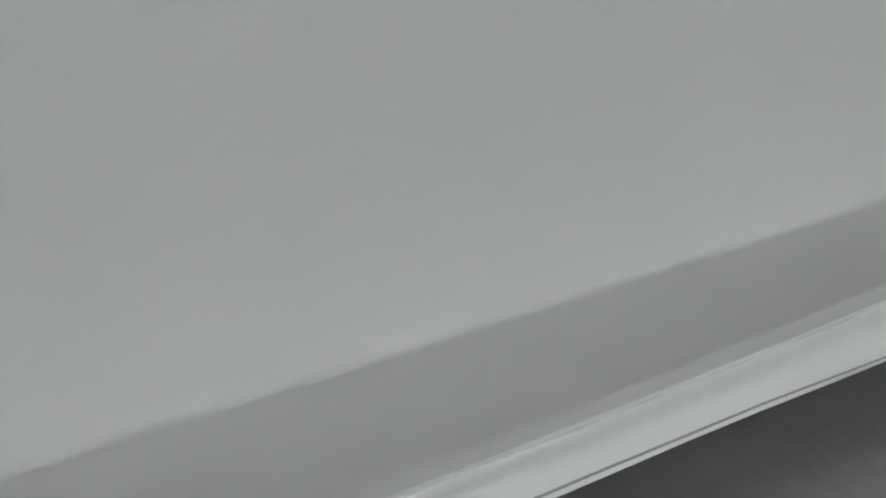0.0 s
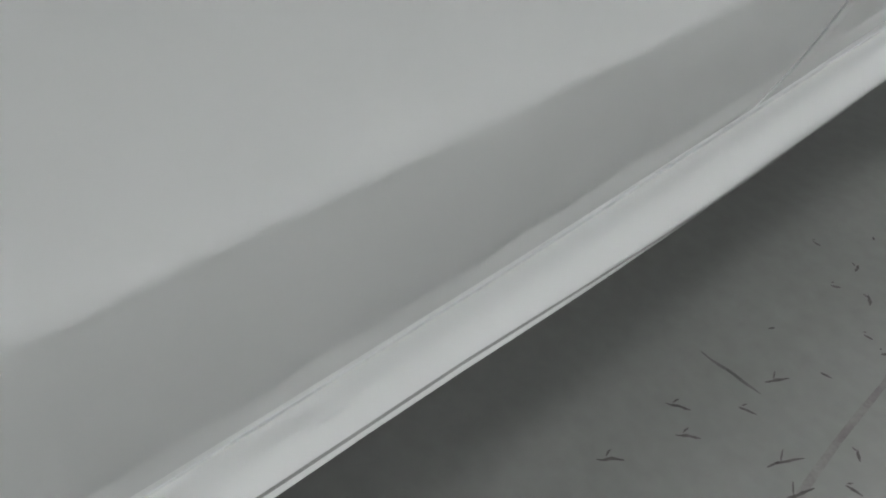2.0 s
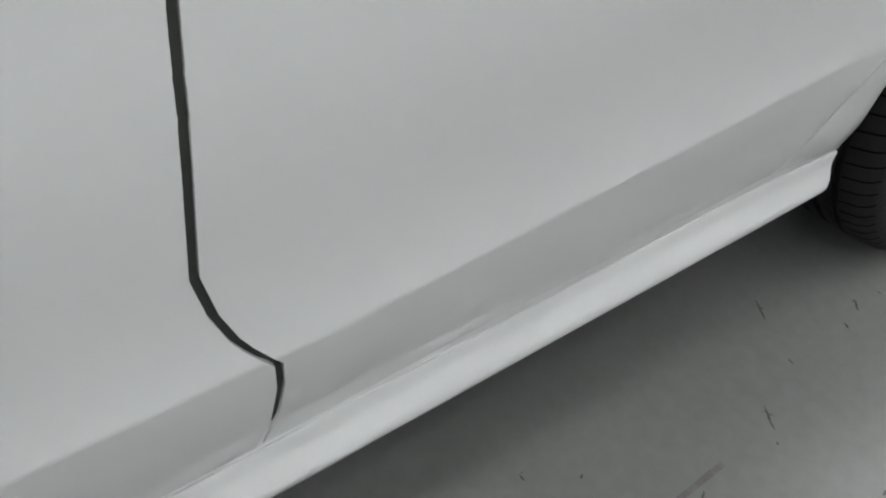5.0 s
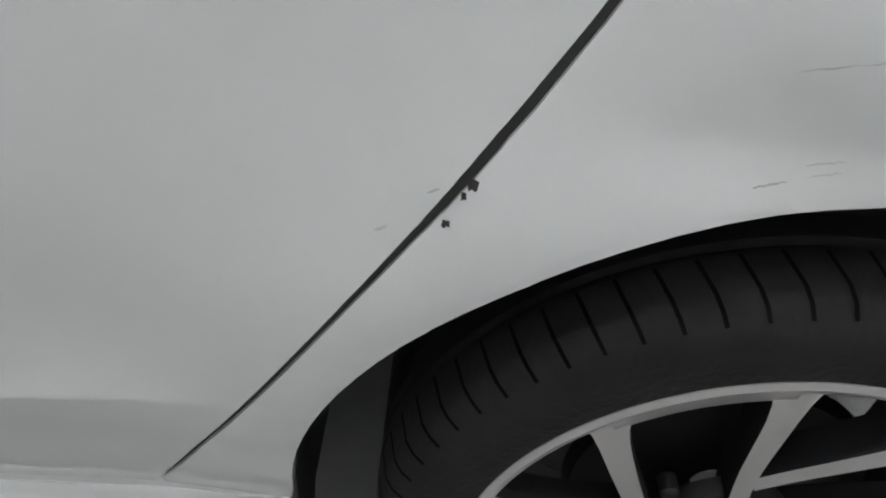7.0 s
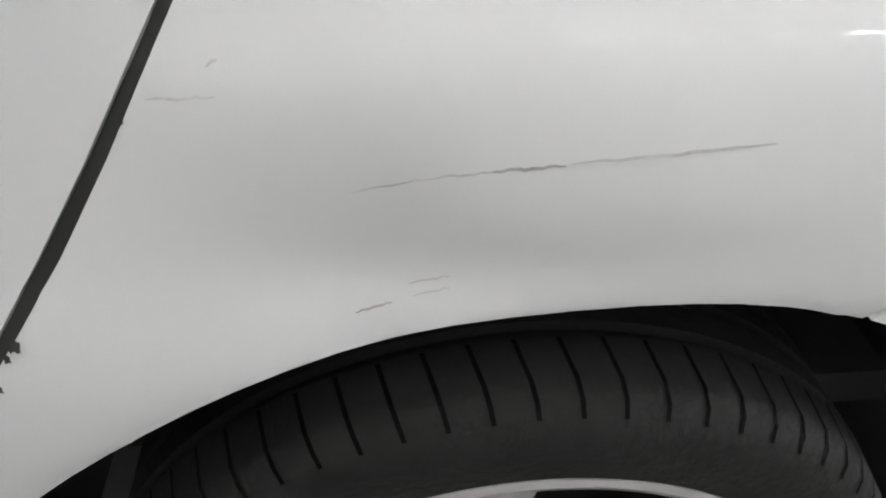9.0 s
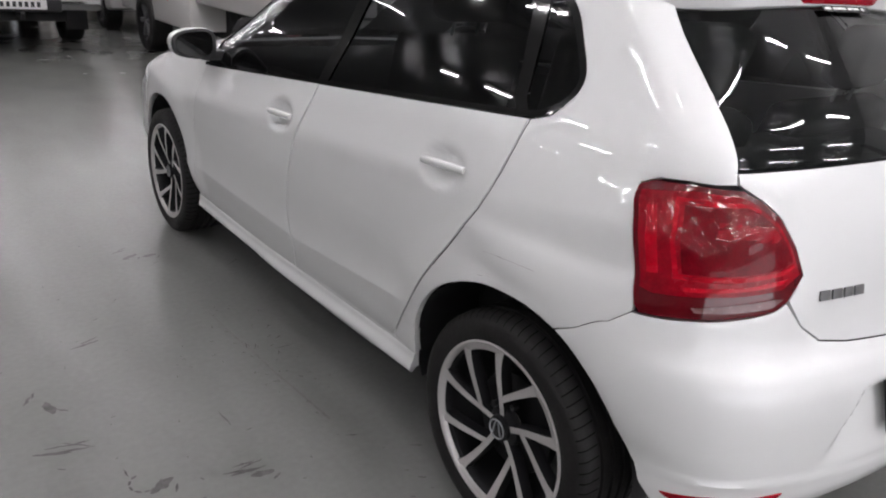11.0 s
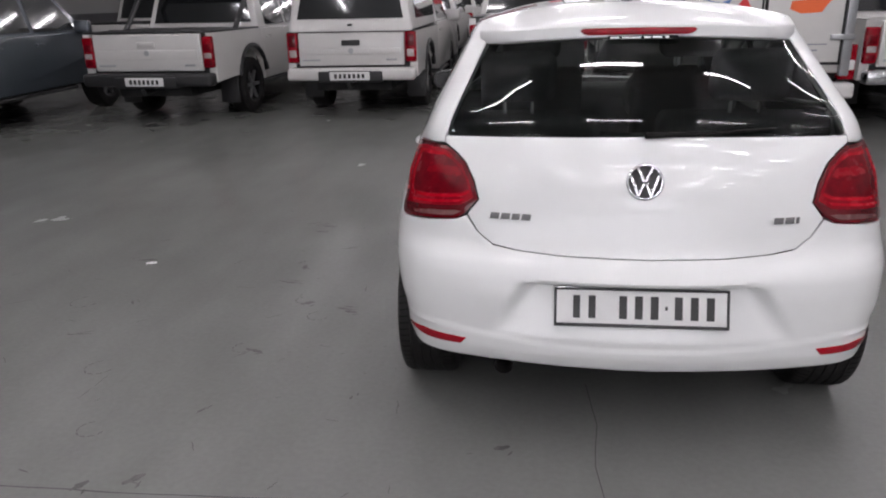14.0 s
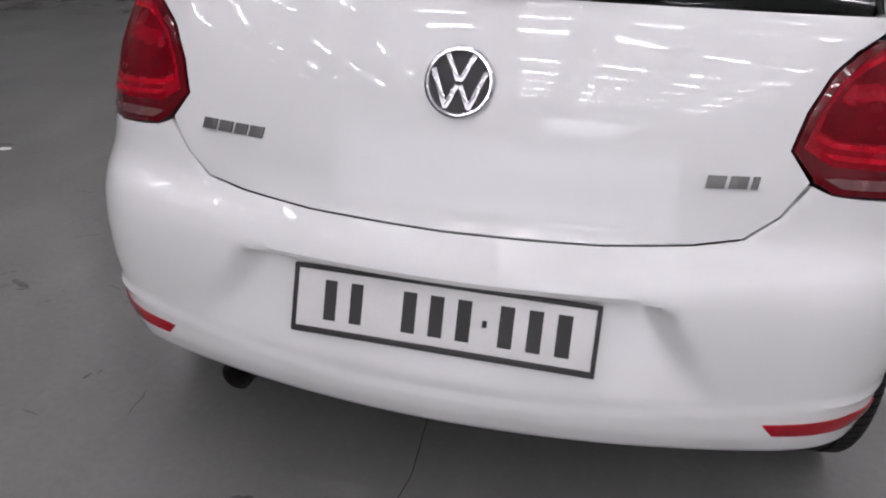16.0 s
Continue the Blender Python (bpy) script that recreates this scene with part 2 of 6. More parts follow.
def sill_line(y):
    """The height of the sill under the doors, falling towards the front."""
    return 0.299 - 0.03 * (y - 1.1) + 0.02 * max(0.0, y - 1.4)


def sill_foot(y):
    """How far the sill's lower edge lies below its top, shallower towards the front."""
    return 0.071 - 0.007 * ease(0.85, 1.05, y) - 0.022 * ease(1.03, 1.55, y) - 0.006 * (1 - ease(0.42, 0.62, y))


def flare(y, z):
    """The swelling round the wheel arches."""
    out = 0.0
    for c in (HUB_Y, FRONT_Y):
        r = math.hypot(y - c, z - ARCH_Z)
        out += 0.019 * (1 - ease(ARCH + 0.01, ARCH + 0.16, r)) * ease(0.25, 0.4, z)
    return out


def dents(y, z):
    """The pushed-in metal ahead of the rear wheel on the left flank."""
    d = 0.012 * math.exp(-(((y - 0.11) / 0.07) ** 2) - ((z - 0.715) / 0.05) ** 2)
    d += 0.004 * math.exp(-(((y - 0.05) / 0.16) ** 2) - ((z - 0.70) / 0.022) ** 2)
    d -= 0.002 * math.exp(-(((y - 0.22) / 0.03) ** 2) - ((z - 0.655) / 0.05) ** 2)
    return d


def flank(y, z, left=True):
    # sill, crease and belt run gently downhill towards the front
    low = (0.299 - sill_line(min(y, 2.2))) * (1 - ease(0.31, 0.40, z))
    high = 0.06 * (min(y, 2.2) - 0.25) * ease(0.6, 0.8, z) * (1 - ease(1.1, 1.3, z))
    low -= 0.068 * max(0.0, 1.05 - y) * ease(0.33, 0.42, z) * (1 - ease(0.47, 0.7, z))
    q = z + low + high
    w = half_width(q)
    if 0.301 < q < 0.68:
        k = ease(0.36, 0.50, y)
        w += k * ((creased_below(q) if q < CREASE else creased_above(q)) - w)
    t = max(0.0, (0.5 - y) / 0.75)
    w -= (0.032 + 0.026 * ease(0.68, 0.88, z)) * t * t
    t = max(0.0, (1.1 - y) / 1.5)
    w -= 0.03 * ease(0.95, 1.2, z) * t * t
    t = max(0.0, (y - 1.5) / 1.5)
    w -= (0.06 + 0.03 * ease(0.95, 1.2, z)) * t * t
    w += flare(y, z)
    # the haunch over the rear wheel, with a ledge along its top
    w += 0.006 * ease(0.67, 0.775, z) * (1 - ease(0.783, 0.826, z)) * (1 - ease(0.12, 0.26, y)) * ease(-0.45, -0.22, y)
    if left:
        w -= dents(y, z)
    return w


def recess(x, z):
    """The number plate's hollow in the rear bumper."""
    a = abs(x)
    half = 0.388 + (0.60 - z) * 0.65
    return max(0.0, 0.317 * (z - 0.424)) * (1 - ease(half - 0.075, half, a)) * (1 - ease(0.594, 0.614, z))


def tail(x, z):
    y = rear_end(z) + (0.24 + 0.02 * ease(0.7, 1.0, z)) * x * x + 0.85 * max(0.0, abs(x) - 0.28) ** 2 * ease(1.08, 1.36, z)
    # lower lip and the swept crease of the bumper
    y += recess(x, z)
    ledge = 0.402 + 0.10 * x * x
    y -= 0.0055 * (1 - ease(ledge - 0.014, ledge, z)) * ease(0.33, 0.37, z)
    return y


def on_skin(s, z):
    """A point of the left half's skin, and past the middle the mirrored right half."""
    xf, yf = corner_x(z), corner_y(z)
    mid = FILLET + xf
    if s > mid:
        p = on_skin_half(2 * mid - s, z, False)
        return Vector((-p.x, p.y, p.z))
    return on_skin_half(s, z, True)


def on_skin_half(s, z, left):
    xf, yf = corner_x(z), corner_y(z)
    if s > FILLET:
        x = -(xf - (s - FILLET))
        return Vector((x, tail(x, z), z))
    yff = front_corner_y(z)
    if s >= 0:
        a = Vector((-flank(yf, z, left), yf, z))
        c = Vector((-xf, tail(-xf, z), z))
        h = 0.02
        ta = Vector((-(flank(yf - h, z, left) - flank(yf, z, left)) / h, -1, 0))
        tc = Vector((-1, (tail(-xf, z) - tail(-xf + h, z)) / h, 0))
        det = ta.x * -tc.y + tc.x * ta.y
        d = c - a
        k = (d.x * -tc.y + tc.x * d.y) / det
        b = a + ta * k
        t = s / FILLET
        return a * (1 - t) ** 2 + b * 2 * t * (1 - t) + c * t * t
    y = yf - s
    if y <= yff:
        return Vector((-flank(y, z, left), y, z))
    xff = flank(yff, z, left) - 0.22
    t = (y - yff) / 0.3
    a, c = Vector((-flank(yff, z, left), yff, z)), Vector((-xff, front_end(z) - 0.22 * xff * xff, z))
    b = Vector((a.x + 0.01, c.y - 0.04, z))
    if t <= 1:
        return a * (1 - t) ** 2 + b * 2 * t * (1 - t) + c * t * t
    x = -xff + (y - yff - 0.3)
    x = min(x, 0.0)
    return Vector((x, front_end(z) - 0.22 * x * x, z))


def S(kind, v, z):
    """Where on the ring a place lies: 'y' along the flank, 'x' across the tail, 'c' in the corner (0 to 1)."""
    if kind == "y":
        # the side windows end a little further forward towards the tail
        v += 0.05 * (1 - ease(-0.05, 0.25, v)) * ease(1.045, 1.10, z)
        return corner_y(z) - v
    if kind == "c":
        return v * FILLET
    if kind == "f":
        return corner_y(z) - front_corner_y(z) - 0.3 - v
    return FILLET + corner_x(z) + v


def outline(points, step=0.011):
    """Points (kind, v, z), joined by edges; edges between alike kinds stay straight in that kind."""
    out = []
    n = len(points)
    for i in range(n):
        a, b = points[i], points[(i + 1) % n]
        far = math.hypot((b[1] - a[1]), b[2] - a[2]) if a[0] == b[0] else 0.3
        k = max(1, int(far / step))
        for j in range(k):
            t = j / k
            z = a[2] + (b[2] - a[2]) * t
            if a[0] == b[0]:
                out.append((S(a[0], a[1] + (b[1] - a[1]) * t, z), z))
            else:
                sa, sb = S(a[0], a[1], a[2]), S(b[0], b[1], b[2])
                out.append((sa + (sb - sa) * t, z))
    return out


def skin_normal(s, z):
    h = 0.004
    a = on_skin(s + h, z) - on_skin(s - h, z)
    b = on_skin(s, z + h) - on_skin(s, z - h)
    n = a.cross(b)
    return n.normalized() if n.length > 1e-9 else Vector((-1, 0, 0))


def skin_panel(poly, step=0.03, zstep=None, depth=0.014, lift=0.0, mirror=False, shape=None, cuts=(), edge=0.0015):
    """A sheet of the skin inside an outline in (ring, z), with its edges folded inwards."""
    zstep = zstep or step
    bm = bmesh.new()
    f = bm.faces.new([bm.verts.new((s, z, 0)) for s, z in poly])
    if f.calc_area() and f.normal.z < 0:
        f.normal_flip()
    ss, zs = [p[0] for p in poly], [p[1] for p in poly]
    k = math.floor(min(ss) / step)
    while k * step < max(ss):
        if k * step > min(ss) + 1e-5:
            bmesh.ops.bisect_plane(bm, geom=bm.verts[:] + bm.edges[:] + bm.faces[:], plane_co=(k * step, 0, 0), plane_no=(1, 0, 0), dist=1e-6)
        k += 1
    k = math.floor(min(zs) / zstep)
    while k * zstep < max(zs):
        if k * zstep > min(zs) + 1e-5:
            bmesh.ops.bisect_plane(bm, geom=bm.verts[:] + bm.edges[:] + bm.faces[:], plane_co=(0, k * zstep, 0), plane_no=(0, 1, 0), dist=1e-6)
        k += 1
    for co, no, ahead in cuts:
        part_of = [f for f in bm.faces if (f.calc_center_median().x < co[0]) == ahead]
        bmesh.ops.bisect_plane(bm, geom=list({v for f in part_of for v in f.verts}) + list({e for f in part_of for e in f.edges}) + part_of, plane_co=co, plane_no=no, dist=1e-6)
    bmesh.ops.remove_doubles(bm, verts=bm.verts[:], dist=1e-4)
    rim = [e for e in bm.edges if len(e.link_faces) == 1]
    flat = {v: (v.co.x, v.co.y) for v in bm.verts}
    rim_verts = {v for e in rim for v in e.verts}
    place, norm = {}, {}
    for v, (s, z) in flat.items():
        n = skin_normal(s, z)
        p = on_skin(s, z) + n * (lift + (shape(s, z) if shape else 0.0))
        place[v], norm[v] = p, n
    inner = {}
    if depth:
        r = bmesh.ops.extrude_edge_only(bm, edges=rim)
        made = [v for v in r["geom"] if isinstance(v, bmesh.types.BMVert)]
        for v in made:
            src = next((e.other_vert(v) for e in v.link_edges if e.other_vert(v) in rim_verts), None)
            if src is not None:
                inner[v] = place[src] - norm[src] * depth
    for v, p in place.items():
        v.co = p - (norm[v] * edge if v in rim_verts and depth else Vector((0, 0, 0)))
    for v, p in inner.items():
        v.co = p
    bmesh.ops.recalc_face_normals(bm, faces=bm.faces[:])
    big = max(bm.faces, key=lambda g: g.calc_area())
    c = big.calc_center_median()
    if big.normal.dot(Vector((c.x, c.y - 1.2, 0))) < 0:
        bmesh.ops.reverse_faces(bm, faces=bm.faces[:])
    if mirror:
        for v in bm.verts:
            v.co.x = -v.co.x
        bmesh.ops.reverse_faces(bm, faces=bm.faces[:])
    return bm


def arch_points(centre, radius, a0, a1, n=20, kind="y"):
    """Points round a wheel opening, by angle in degrees from straight ahead through up."""
    out = []
    for i in range(n + 1):
        a = radians(a0 + (a1 - a0) * i / n)
        c, q = math.cos(a), math.sin(a)
        out.append((kind, centre - 0.012 + (radius + (0.026 if c > 0 else 0.0)) * math.copysign(abs(c) ** 0.93, c), ARCH_Z - 0.018 + radius * math.copysign(abs(q) ** 0.97, q)))
    return out


car = thing("hatchback_car", "glossy white five-door hatchback with alloy wheels and a scraped rear flank", "car")

G = 0.0028
SEAM_GAP = 0.0036


def rounded(points, n=4):
    """A smooth line through (y, z) places along the flank."""
    out = []
    for i in range(len(points) - 1):
        p0, p1, p2, p3 = (Vector(points[min(max(k, 0), len(points) - 1)]) for k in (i - 1, i, i + 1, i + 2))
        for j in range(n):
            t = j / n
            q = 0.5 * (2 * p1 + (p2 - p0) * t + (2 * p0 - 5 * p1 + 4 * p2 - p3) * t * t + (3 * p1 - p0 - 3 * p2 + p3) * t ** 3)
            out.append(("y", q.x, q.y))
    return out + [("y", *points[-1])]


PANE_OUTER = rounded([(-0.022, 1.090), (-0.046, 1.122), (-0.040, 1.165), (0.012, 1.225), (0.085, 1.288), (0.18, 1.332), (0.27, 1.352)])
PANE_INNER = rounded([(-0.015, 1.100), (-0.033, 1.128), (-0.026, 1.160), (0.022, 1.212), (0.092, 1.271), (0.18, 1.318), (0.245, 1.335)])
# the rear door's trailing edge, from the sill up to the window line
DOOR_EDGE = [(0.492, 0.3197), (0.466, 0.36), (0.4385, 0.40), (0.4115, 0.44), (0.384, 0.48), (0.3575, 0.52), (0.331, 0.56), (0.304, 0.60), (0.2755, 0.64), (0.247, 0.68), (0.219, 0.72), (0.1925, 0.76), (0.168, 0.80), (0.1435, 0.84), (0.126, 0.88), (0.114, 0.93), (0.104, 0.985), (0.094, 1.050)]
SEAM = [(1.137, 0.3003), (1.118, 0.345), (1.106, 0.395), (1.1035, 0.425), (1.110, 0.437), (1.121, 0.455), (1.128, 0.47), (1.136, 0.50), (1.139, 0.54), (1.10, 0.72), (1.03, 0.97)]
HINGE = [(2.03, 0.2862), (2.05, 0.40), (2.05, 0.60), (2.02, 0.85), (2.01, 0.895)]


def belt(y):
    return 1.066 - 0.0905 * (y - 0.1)


def shifted(line, dy):
    return [("y", y + dy, z) for y, z in line]


def bent_edge():
    """The quarter panel's edge beside the door, drawn back where the panel is pushed in."""
    return [("y", y - G - 0.0026 * math.exp(-(((z - 0.715) / 0.06) ** 2)), z) for y, z in DOOR_EDGE]


def crease_cuts():
    """Rows of the door skins that follow the lower crease."""
    out = []
    for off in (-0.004, 0.0, 0.004):
        for slope, ahead in ((0.0, True), (0.068, False)):
            out.append(((corner_y(CREASE) - 1.05, CREASE + off, 0), (-slope, 1, 0), ahead))
    return out


def handle_bowl(y0, z0):
    def shape(s, z):
        y = corner_y(z) - s
        return -0.020 * (1 - ease(0.60, 1.0, math.hypot((y - y0) / 0.088, (z - z0) / 0.052)))
    return shape


BELT_L = [("y", y, belt(y) - 0.014) for y in (0.092, 0.4, 0.7, 1.03)]
for side in (False, True):
    d = {"mirror": side}
    rear = part("rear_door", skin_panel(outline(shifted(DOOR_EDGE, G) + BELT_L[1:-1] + [("y", 1.03 - G, belt(1.03) - 0.014)] + shifted(SEAM, -SEAM_GAP)[-2::-1]), step=0.02, zstep=0.012, cuts=crease_cuts(), edge=0.0003, shape=handle_bowl(0.305, 0.893), **d), WHITE_PAINT, car)
    part("door_seal", skin_panel(outline(shifted(SEAM, -0.011) + shifted(SEAM, 0.011)[::-1]), step=0.05, depth=0.0, lift=-0.0045, **d), DOOR_SEAL, car, "dark grey seal in the door gap")
    part("door_seal", skin_panel(outline(shifted(DOOR_EDGE[1:], -0.011) + shifted(DOOR_EDGE[1:], 0.011)[::-1]), step=0.05, depth=0.0, lift=-0.0055, **d), DOOR_SEAL, car, "dark grey seal in the door gap")
    front = part("front_door", skin_panel(outline(shifted(SEAM, SEAM_GAP)[:-1] + [("y", 1.03 + G, belt(1.03) - 0.014), ("y", 1.5, belt(1.5) - 0.014), ("y", 2.01 - G, belt(2.01) - 0.014)] + shifted(HINGE, -G)[-2::-1] + [("y", 1.7, sill_line(1.7) + 0.0025), ("y", 1.4, sill_line(1.4) + 0.0025)]), step=0.02, zstep=0.012, cuts=crease_cuts(), edge=0.0003, shape=handle_bowl(1.22, 0.835), **d), WHITE_PAINT, car)
    foot = [0.385 + (2.10 - 0.385) * k / 24 for k in range(25)]
    sill = part("sill", skin_panel(outline([("y", y, sill_line(y) - sill_foot(y)) for y in foot[::-1]] + [("y", 0.374, sill_line(0.374) - 0.0003), ("y", 1.4, sill_line(1.4) - 0.0003), ("y", 2.12, sill_line(2.12) - 0.0003)]), step=0.05, zstep=0.0035, edge=0.0002, depth=0.03, **d), WHITE_PAINT, car, "glossy white sill below the doors")
    # thin strip laid on the sill, its grey stands in for the groove's shade
    part("sill_groove", skin_panel(outline([("y", y, sill_line(y) - sill_foot(y) + 0.0052) for y in foot[1:-1:2][::-1]] + [("y", y, sill_line(y) - sill_foot(y) + 0.0073) for y in foot[1:-1:2]]), step=0.08, depth=0.0, lift=0.0006, **d), SILL_SHADE, sill, "thin grey strip painted as the shaded groove along the sill's foot")
    part("sill_upper", skin_panel(outline([("y", 0.385, sill_line(0.385) - 0.006), ("y", 0.39, sill_line(0.39) + 0.03), ("y", 2.08, sill_line(2.08) + 0.03), ("y", 2.09, sill_line(2.09) - 0.006), ("y", 1.4, sill_line(1.4) - 0.006)]), step=0.06, depth=0.0, lift=-0.004, **d), WHITE_PAINT, sill)
    fender = part("front_fender", skin_panel(outline(shifted(HINGE, G) + [("y", 2.2, 0.925), ("y", 2.45, 0.905), ("y", 2.75, 0.86), ("y", 2.80, 0.56), ("y", 2.81, 0.42)] + arch_points(FRONT_Y, ARCH, 10, 186, 18)), step=0.04, **d), WHITE_PAINT, car)
    quarter = part("rear_quarter_panel", skin_panel(outline(
        [("y", 0.42, 0.3215), ("y", 0.49, 0.3205)] + bent_edge()[1:] + [("y", 0.07, 1.056), ("y", 0.02, 1.070)] + PANE_OUTER + [
         ("y", 0.27, 1.386), ("x", -0.50, 1.386), ("x", -0.520, 1.345), ("x", -0.555, 1.27), ("x", -0.600, 1.16), ("x", -0.637, 1.06), ("x", -0.645, 1.035), ("x", -0.642, 1.014), ("c", 0.60, 1.011), ("c", 0.40, 1.012), ("c", 0.20, 1.009), ("c", 0.109, 0.993), ("c", 0.139, 0.88), ("c", 0.166, 0.80), ("c", 0.182, 0.768), ("c", 0.180, 0.7545), ("c", 0.05, 0.7205), ("y", -0.205, 0.682)]
        + arch_points(HUB_Y, ARCH, 111, 4, 28) + [("y", 0.372, 0.3225)]), step=0.02, zstep=0.010, depth=0.022, **d), WHITE_PAINT, car, "scraped and dented quarter panel")


def mirrored(pts):
    """The same ring places on the car's other half, in reverse order."""
    return [(2 * (FILLET + corner_x(z)) - s, z) for s, z in reversed(pts)]


def whole(points, step=0.015):
    """An outline that crosses the tail: the left half's open line, from top or bottom middle round, and its mirror."""
    half = []
    for a, b in zip(points, points[1:]):
        far = math.hypot((b[1] - a[1]), b[2] - a[2]) if a[0] == b[0] else 0.3
        k = max(1, int(far / step))
        for j in range(k):
            t = j / k
            z = a[2] + (b[2] - a[2]) * t
            if a[0] == b[0]:
                half.append((S(a[0], a[1] + (b[1] - a[1]) * t, z), z))
            else:
                sa, sb = S(*a), S(*b)
                half.append((sa + (sb - sa) * t, z))
    half.append((S(*points[-1]), points[-1][2]))
    other = mirrored(half)
    return half + other[1:-1]


LAMP = [("c", 0.115, 0.989), ("c", 0.145, 0.88), ("c", 0.172, 0.80), ("c", 0.188, 0.770), ("c", 0.23, 0.757), ("c", 0.70, 0.770), ("x", -0.588, 0.782), ("x", -0.560, 0.798), ("x", -0.519, 0.845), ("x", -0.534, 0.900),
        ("x", -0.562, 0.953), ("x", -0.592, 0.984), ("x", -0.612, 0.995), ("c", 0.80, 1.003), ("c", 0.45, 1.006), ("c", 0.18, 1.002)]
gate = part("tailgate", skin_panel(whole([("x", 0.0, 0.687), ("x", -0.25, 0.690), ("x", -0.39, 0.698), ("x", -0.466, 0.7085), ("x", -0.516, 0.743), ("x", -0.552, 0.798), ("x", -0.5145, 0.845), ("x", -0.5295, 0.901),
                                          ("x", -0.558, 0.956), ("x", -0.589, 0.988), ("x", -0.610, 1.000), ("x", -0.636, 1.014), ("x", -0.640, 1.034), ("x", -0.35, 1.041), ("x", 0.0, 1.046)]), step=0.025), WHITE_PAINT, car)
bumper = part("rear_bumper", skin_panel(whole([("x", 0.0, 0.684), ("x", -0.25, 0.687), ("x", -0.39, 0.695), ("x", -0.469, 0.7055), ("x", -0.519, 0.741), ("x", -0.558, 0.792), ("x", -0.590, 0.778), ("c", 0.70, 0.764), ("c", 0.23, 0.751),
                                              ("c", 0.178, 0.7515), ("c", 0.05, 0.7185), ("y", -0.205, 0.680)] + arch_points(HUB_Y, ARCH, 112, 170, 16) + [("c", 0.27, 0.355), ("c", 0.36, 0.333), ("c", 0.50, 0.320), ("x", -0.60, 0.316), ("x", -0.40, 0.314), ("x", 0.0, 0.309)]),
                        step=0.014, zstep=0.010, depth=0.022), WHITE_PAINT, car)
for side in (False, True):
    lamp = part("tail_light", skin_panel(outline(LAMP), step=0.03, depth=0.02, lift=0.004, mirror=side), RED_DARK, car, "dark red tail light")
    part("lens", skin_panel(outline([("c", 0.150, 0.980), ("c", 0.178, 0.88), ("c", 0.205, 0.805), ("c", 0.28, 0.800), ("c", 0.70, 0.812), ("x", -0.575, 0.823), ("x", -0.532, 0.849), ("x", -0.547, 0.898), ("x", -0.572, 0.946), ("x", -0.598, 0.974), ("x", -0.614, 0.985), ("c", 0.78, 0.992), ("c", 0.45, 0.995)]), step=0.03, depth=0.004, lift=0.007, mirror=side), RED_LENS, lamp, "red lens field")
    part("side_glow", skin_panel(outline([("c", 0.205, 0.955), ("c", 0.215, 0.90), ("c", 0.235, 0.835), ("c", 0.30, 0.838), ("c", 0.285, 0.90), ("c", 0.262, 0.958)]), step=0.03, depth=0.003, lift=0.0085, mirror=side), RED_BRIGHT, lamp, "bright red side strip")
    part("inner_field", skin_panel(outline([("c", 0.42, 0.968), ("c", 0.42, 0.90), ("c", 0.44, 0.846), ("c", 0.70, 0.850), ("x", -0.575, 0.862), ("x", -0.548, 0.874), ("x", -0.558, 0.905), ("x", -0.576, 0.938), ("x", -0.600, 0.962), ("c", 0.80, 0.972)]), step=0.03, depth=0.003, lift=0.0085, mirror=side), RED_MID, lamp, "darker red inner field")
    part("light_ring", skin_panel(outline([("c", 0.36, 0.980), ("c", 0.36, 0.90), ("c", 0.39, 0.835), ("c", 0.70, 0.838), ("x", -0.575, 0.850), ("x", -0.545, 0.862), ("x", -0.546, 0.870), ("x", -0.575, 0.858), ("c", 0.70, 0.847), ("c", 0.42, 0.845), ("c", 0.388, 0.90), ("c", 0.388, 0.968), ("c", 0.80, 0.973), ("x", -0.600, 0.962), ("x", -0.598, 0.969), ("c", 0.80, 0.980)]), step=0.03, depth=0.003, lift=0.0095, mirror=side), RED_BRIGHT, lamp, "bright red light guide")
    part("inner_lamp", skin_panel(outline([("c", 0.62, 0.945), ("c", 0.62, 0.915), ("x", -0.585, 0.911), ("x", -0.572, 0.918), ("x", -0.585, 0.940)]), step=0.03, depth=0.004, lift=0.0095, mirror=side), RED_LENS, lamp, "red inner lamp")
    part("light_bar", skin_panel(outline([("c", 0.46, 0.822), ("c", 0.46, 0.814), ("x", -0.578, 0.833), ("x", -0.560, 0.843)]), step=0.03, depth=0.003, lift=0.0095, mirror=side), RED_BRIGHT, lamp)
    part("reverse_lens", skin_panel(outline([("c", 0.52, 0.787), ("c", 0.54, 0.779), ("x", -0.600, 0.790), ("x", -0.572, 0.804), ("x", -0.590, 0.806), ("c", 0.80, 0.800)]), step=0.03, depth=0.004, lift=0.007, mirror=side), CLEAR_LENS, lamp, "smoky clear lens strip")
    part("reflector", skin_panel(outline([("x", -0.553, 0.393), ("x", -0.573, 0.370), ("c", 0.66, 0.369), ("c", 0.36, 0.377), ("c", 0.32, 0.386), ("c", 0.62, 0.399)]), step=0.03, depth=0.006, lift=0.004, mirror=side), RED_REFLECTOR, bumper, "slim red reflector")

part("rear_window", skin_panel(whole([("x", 0.0, 1.052), ("x", -0.35, 1.047), ("x", -0.634, 1.040), ("x", -0.632, 1.06), ("x", -0.595, 1.16), ("x", -0.550, 1.27), ("x", -0.515, 1.345), ("x", 0.0, 1.360)]), step=0.03, depth=0.004, lift=-0.003, edge=0.0), TINT_GLASS, car, "dark tinted rear window")


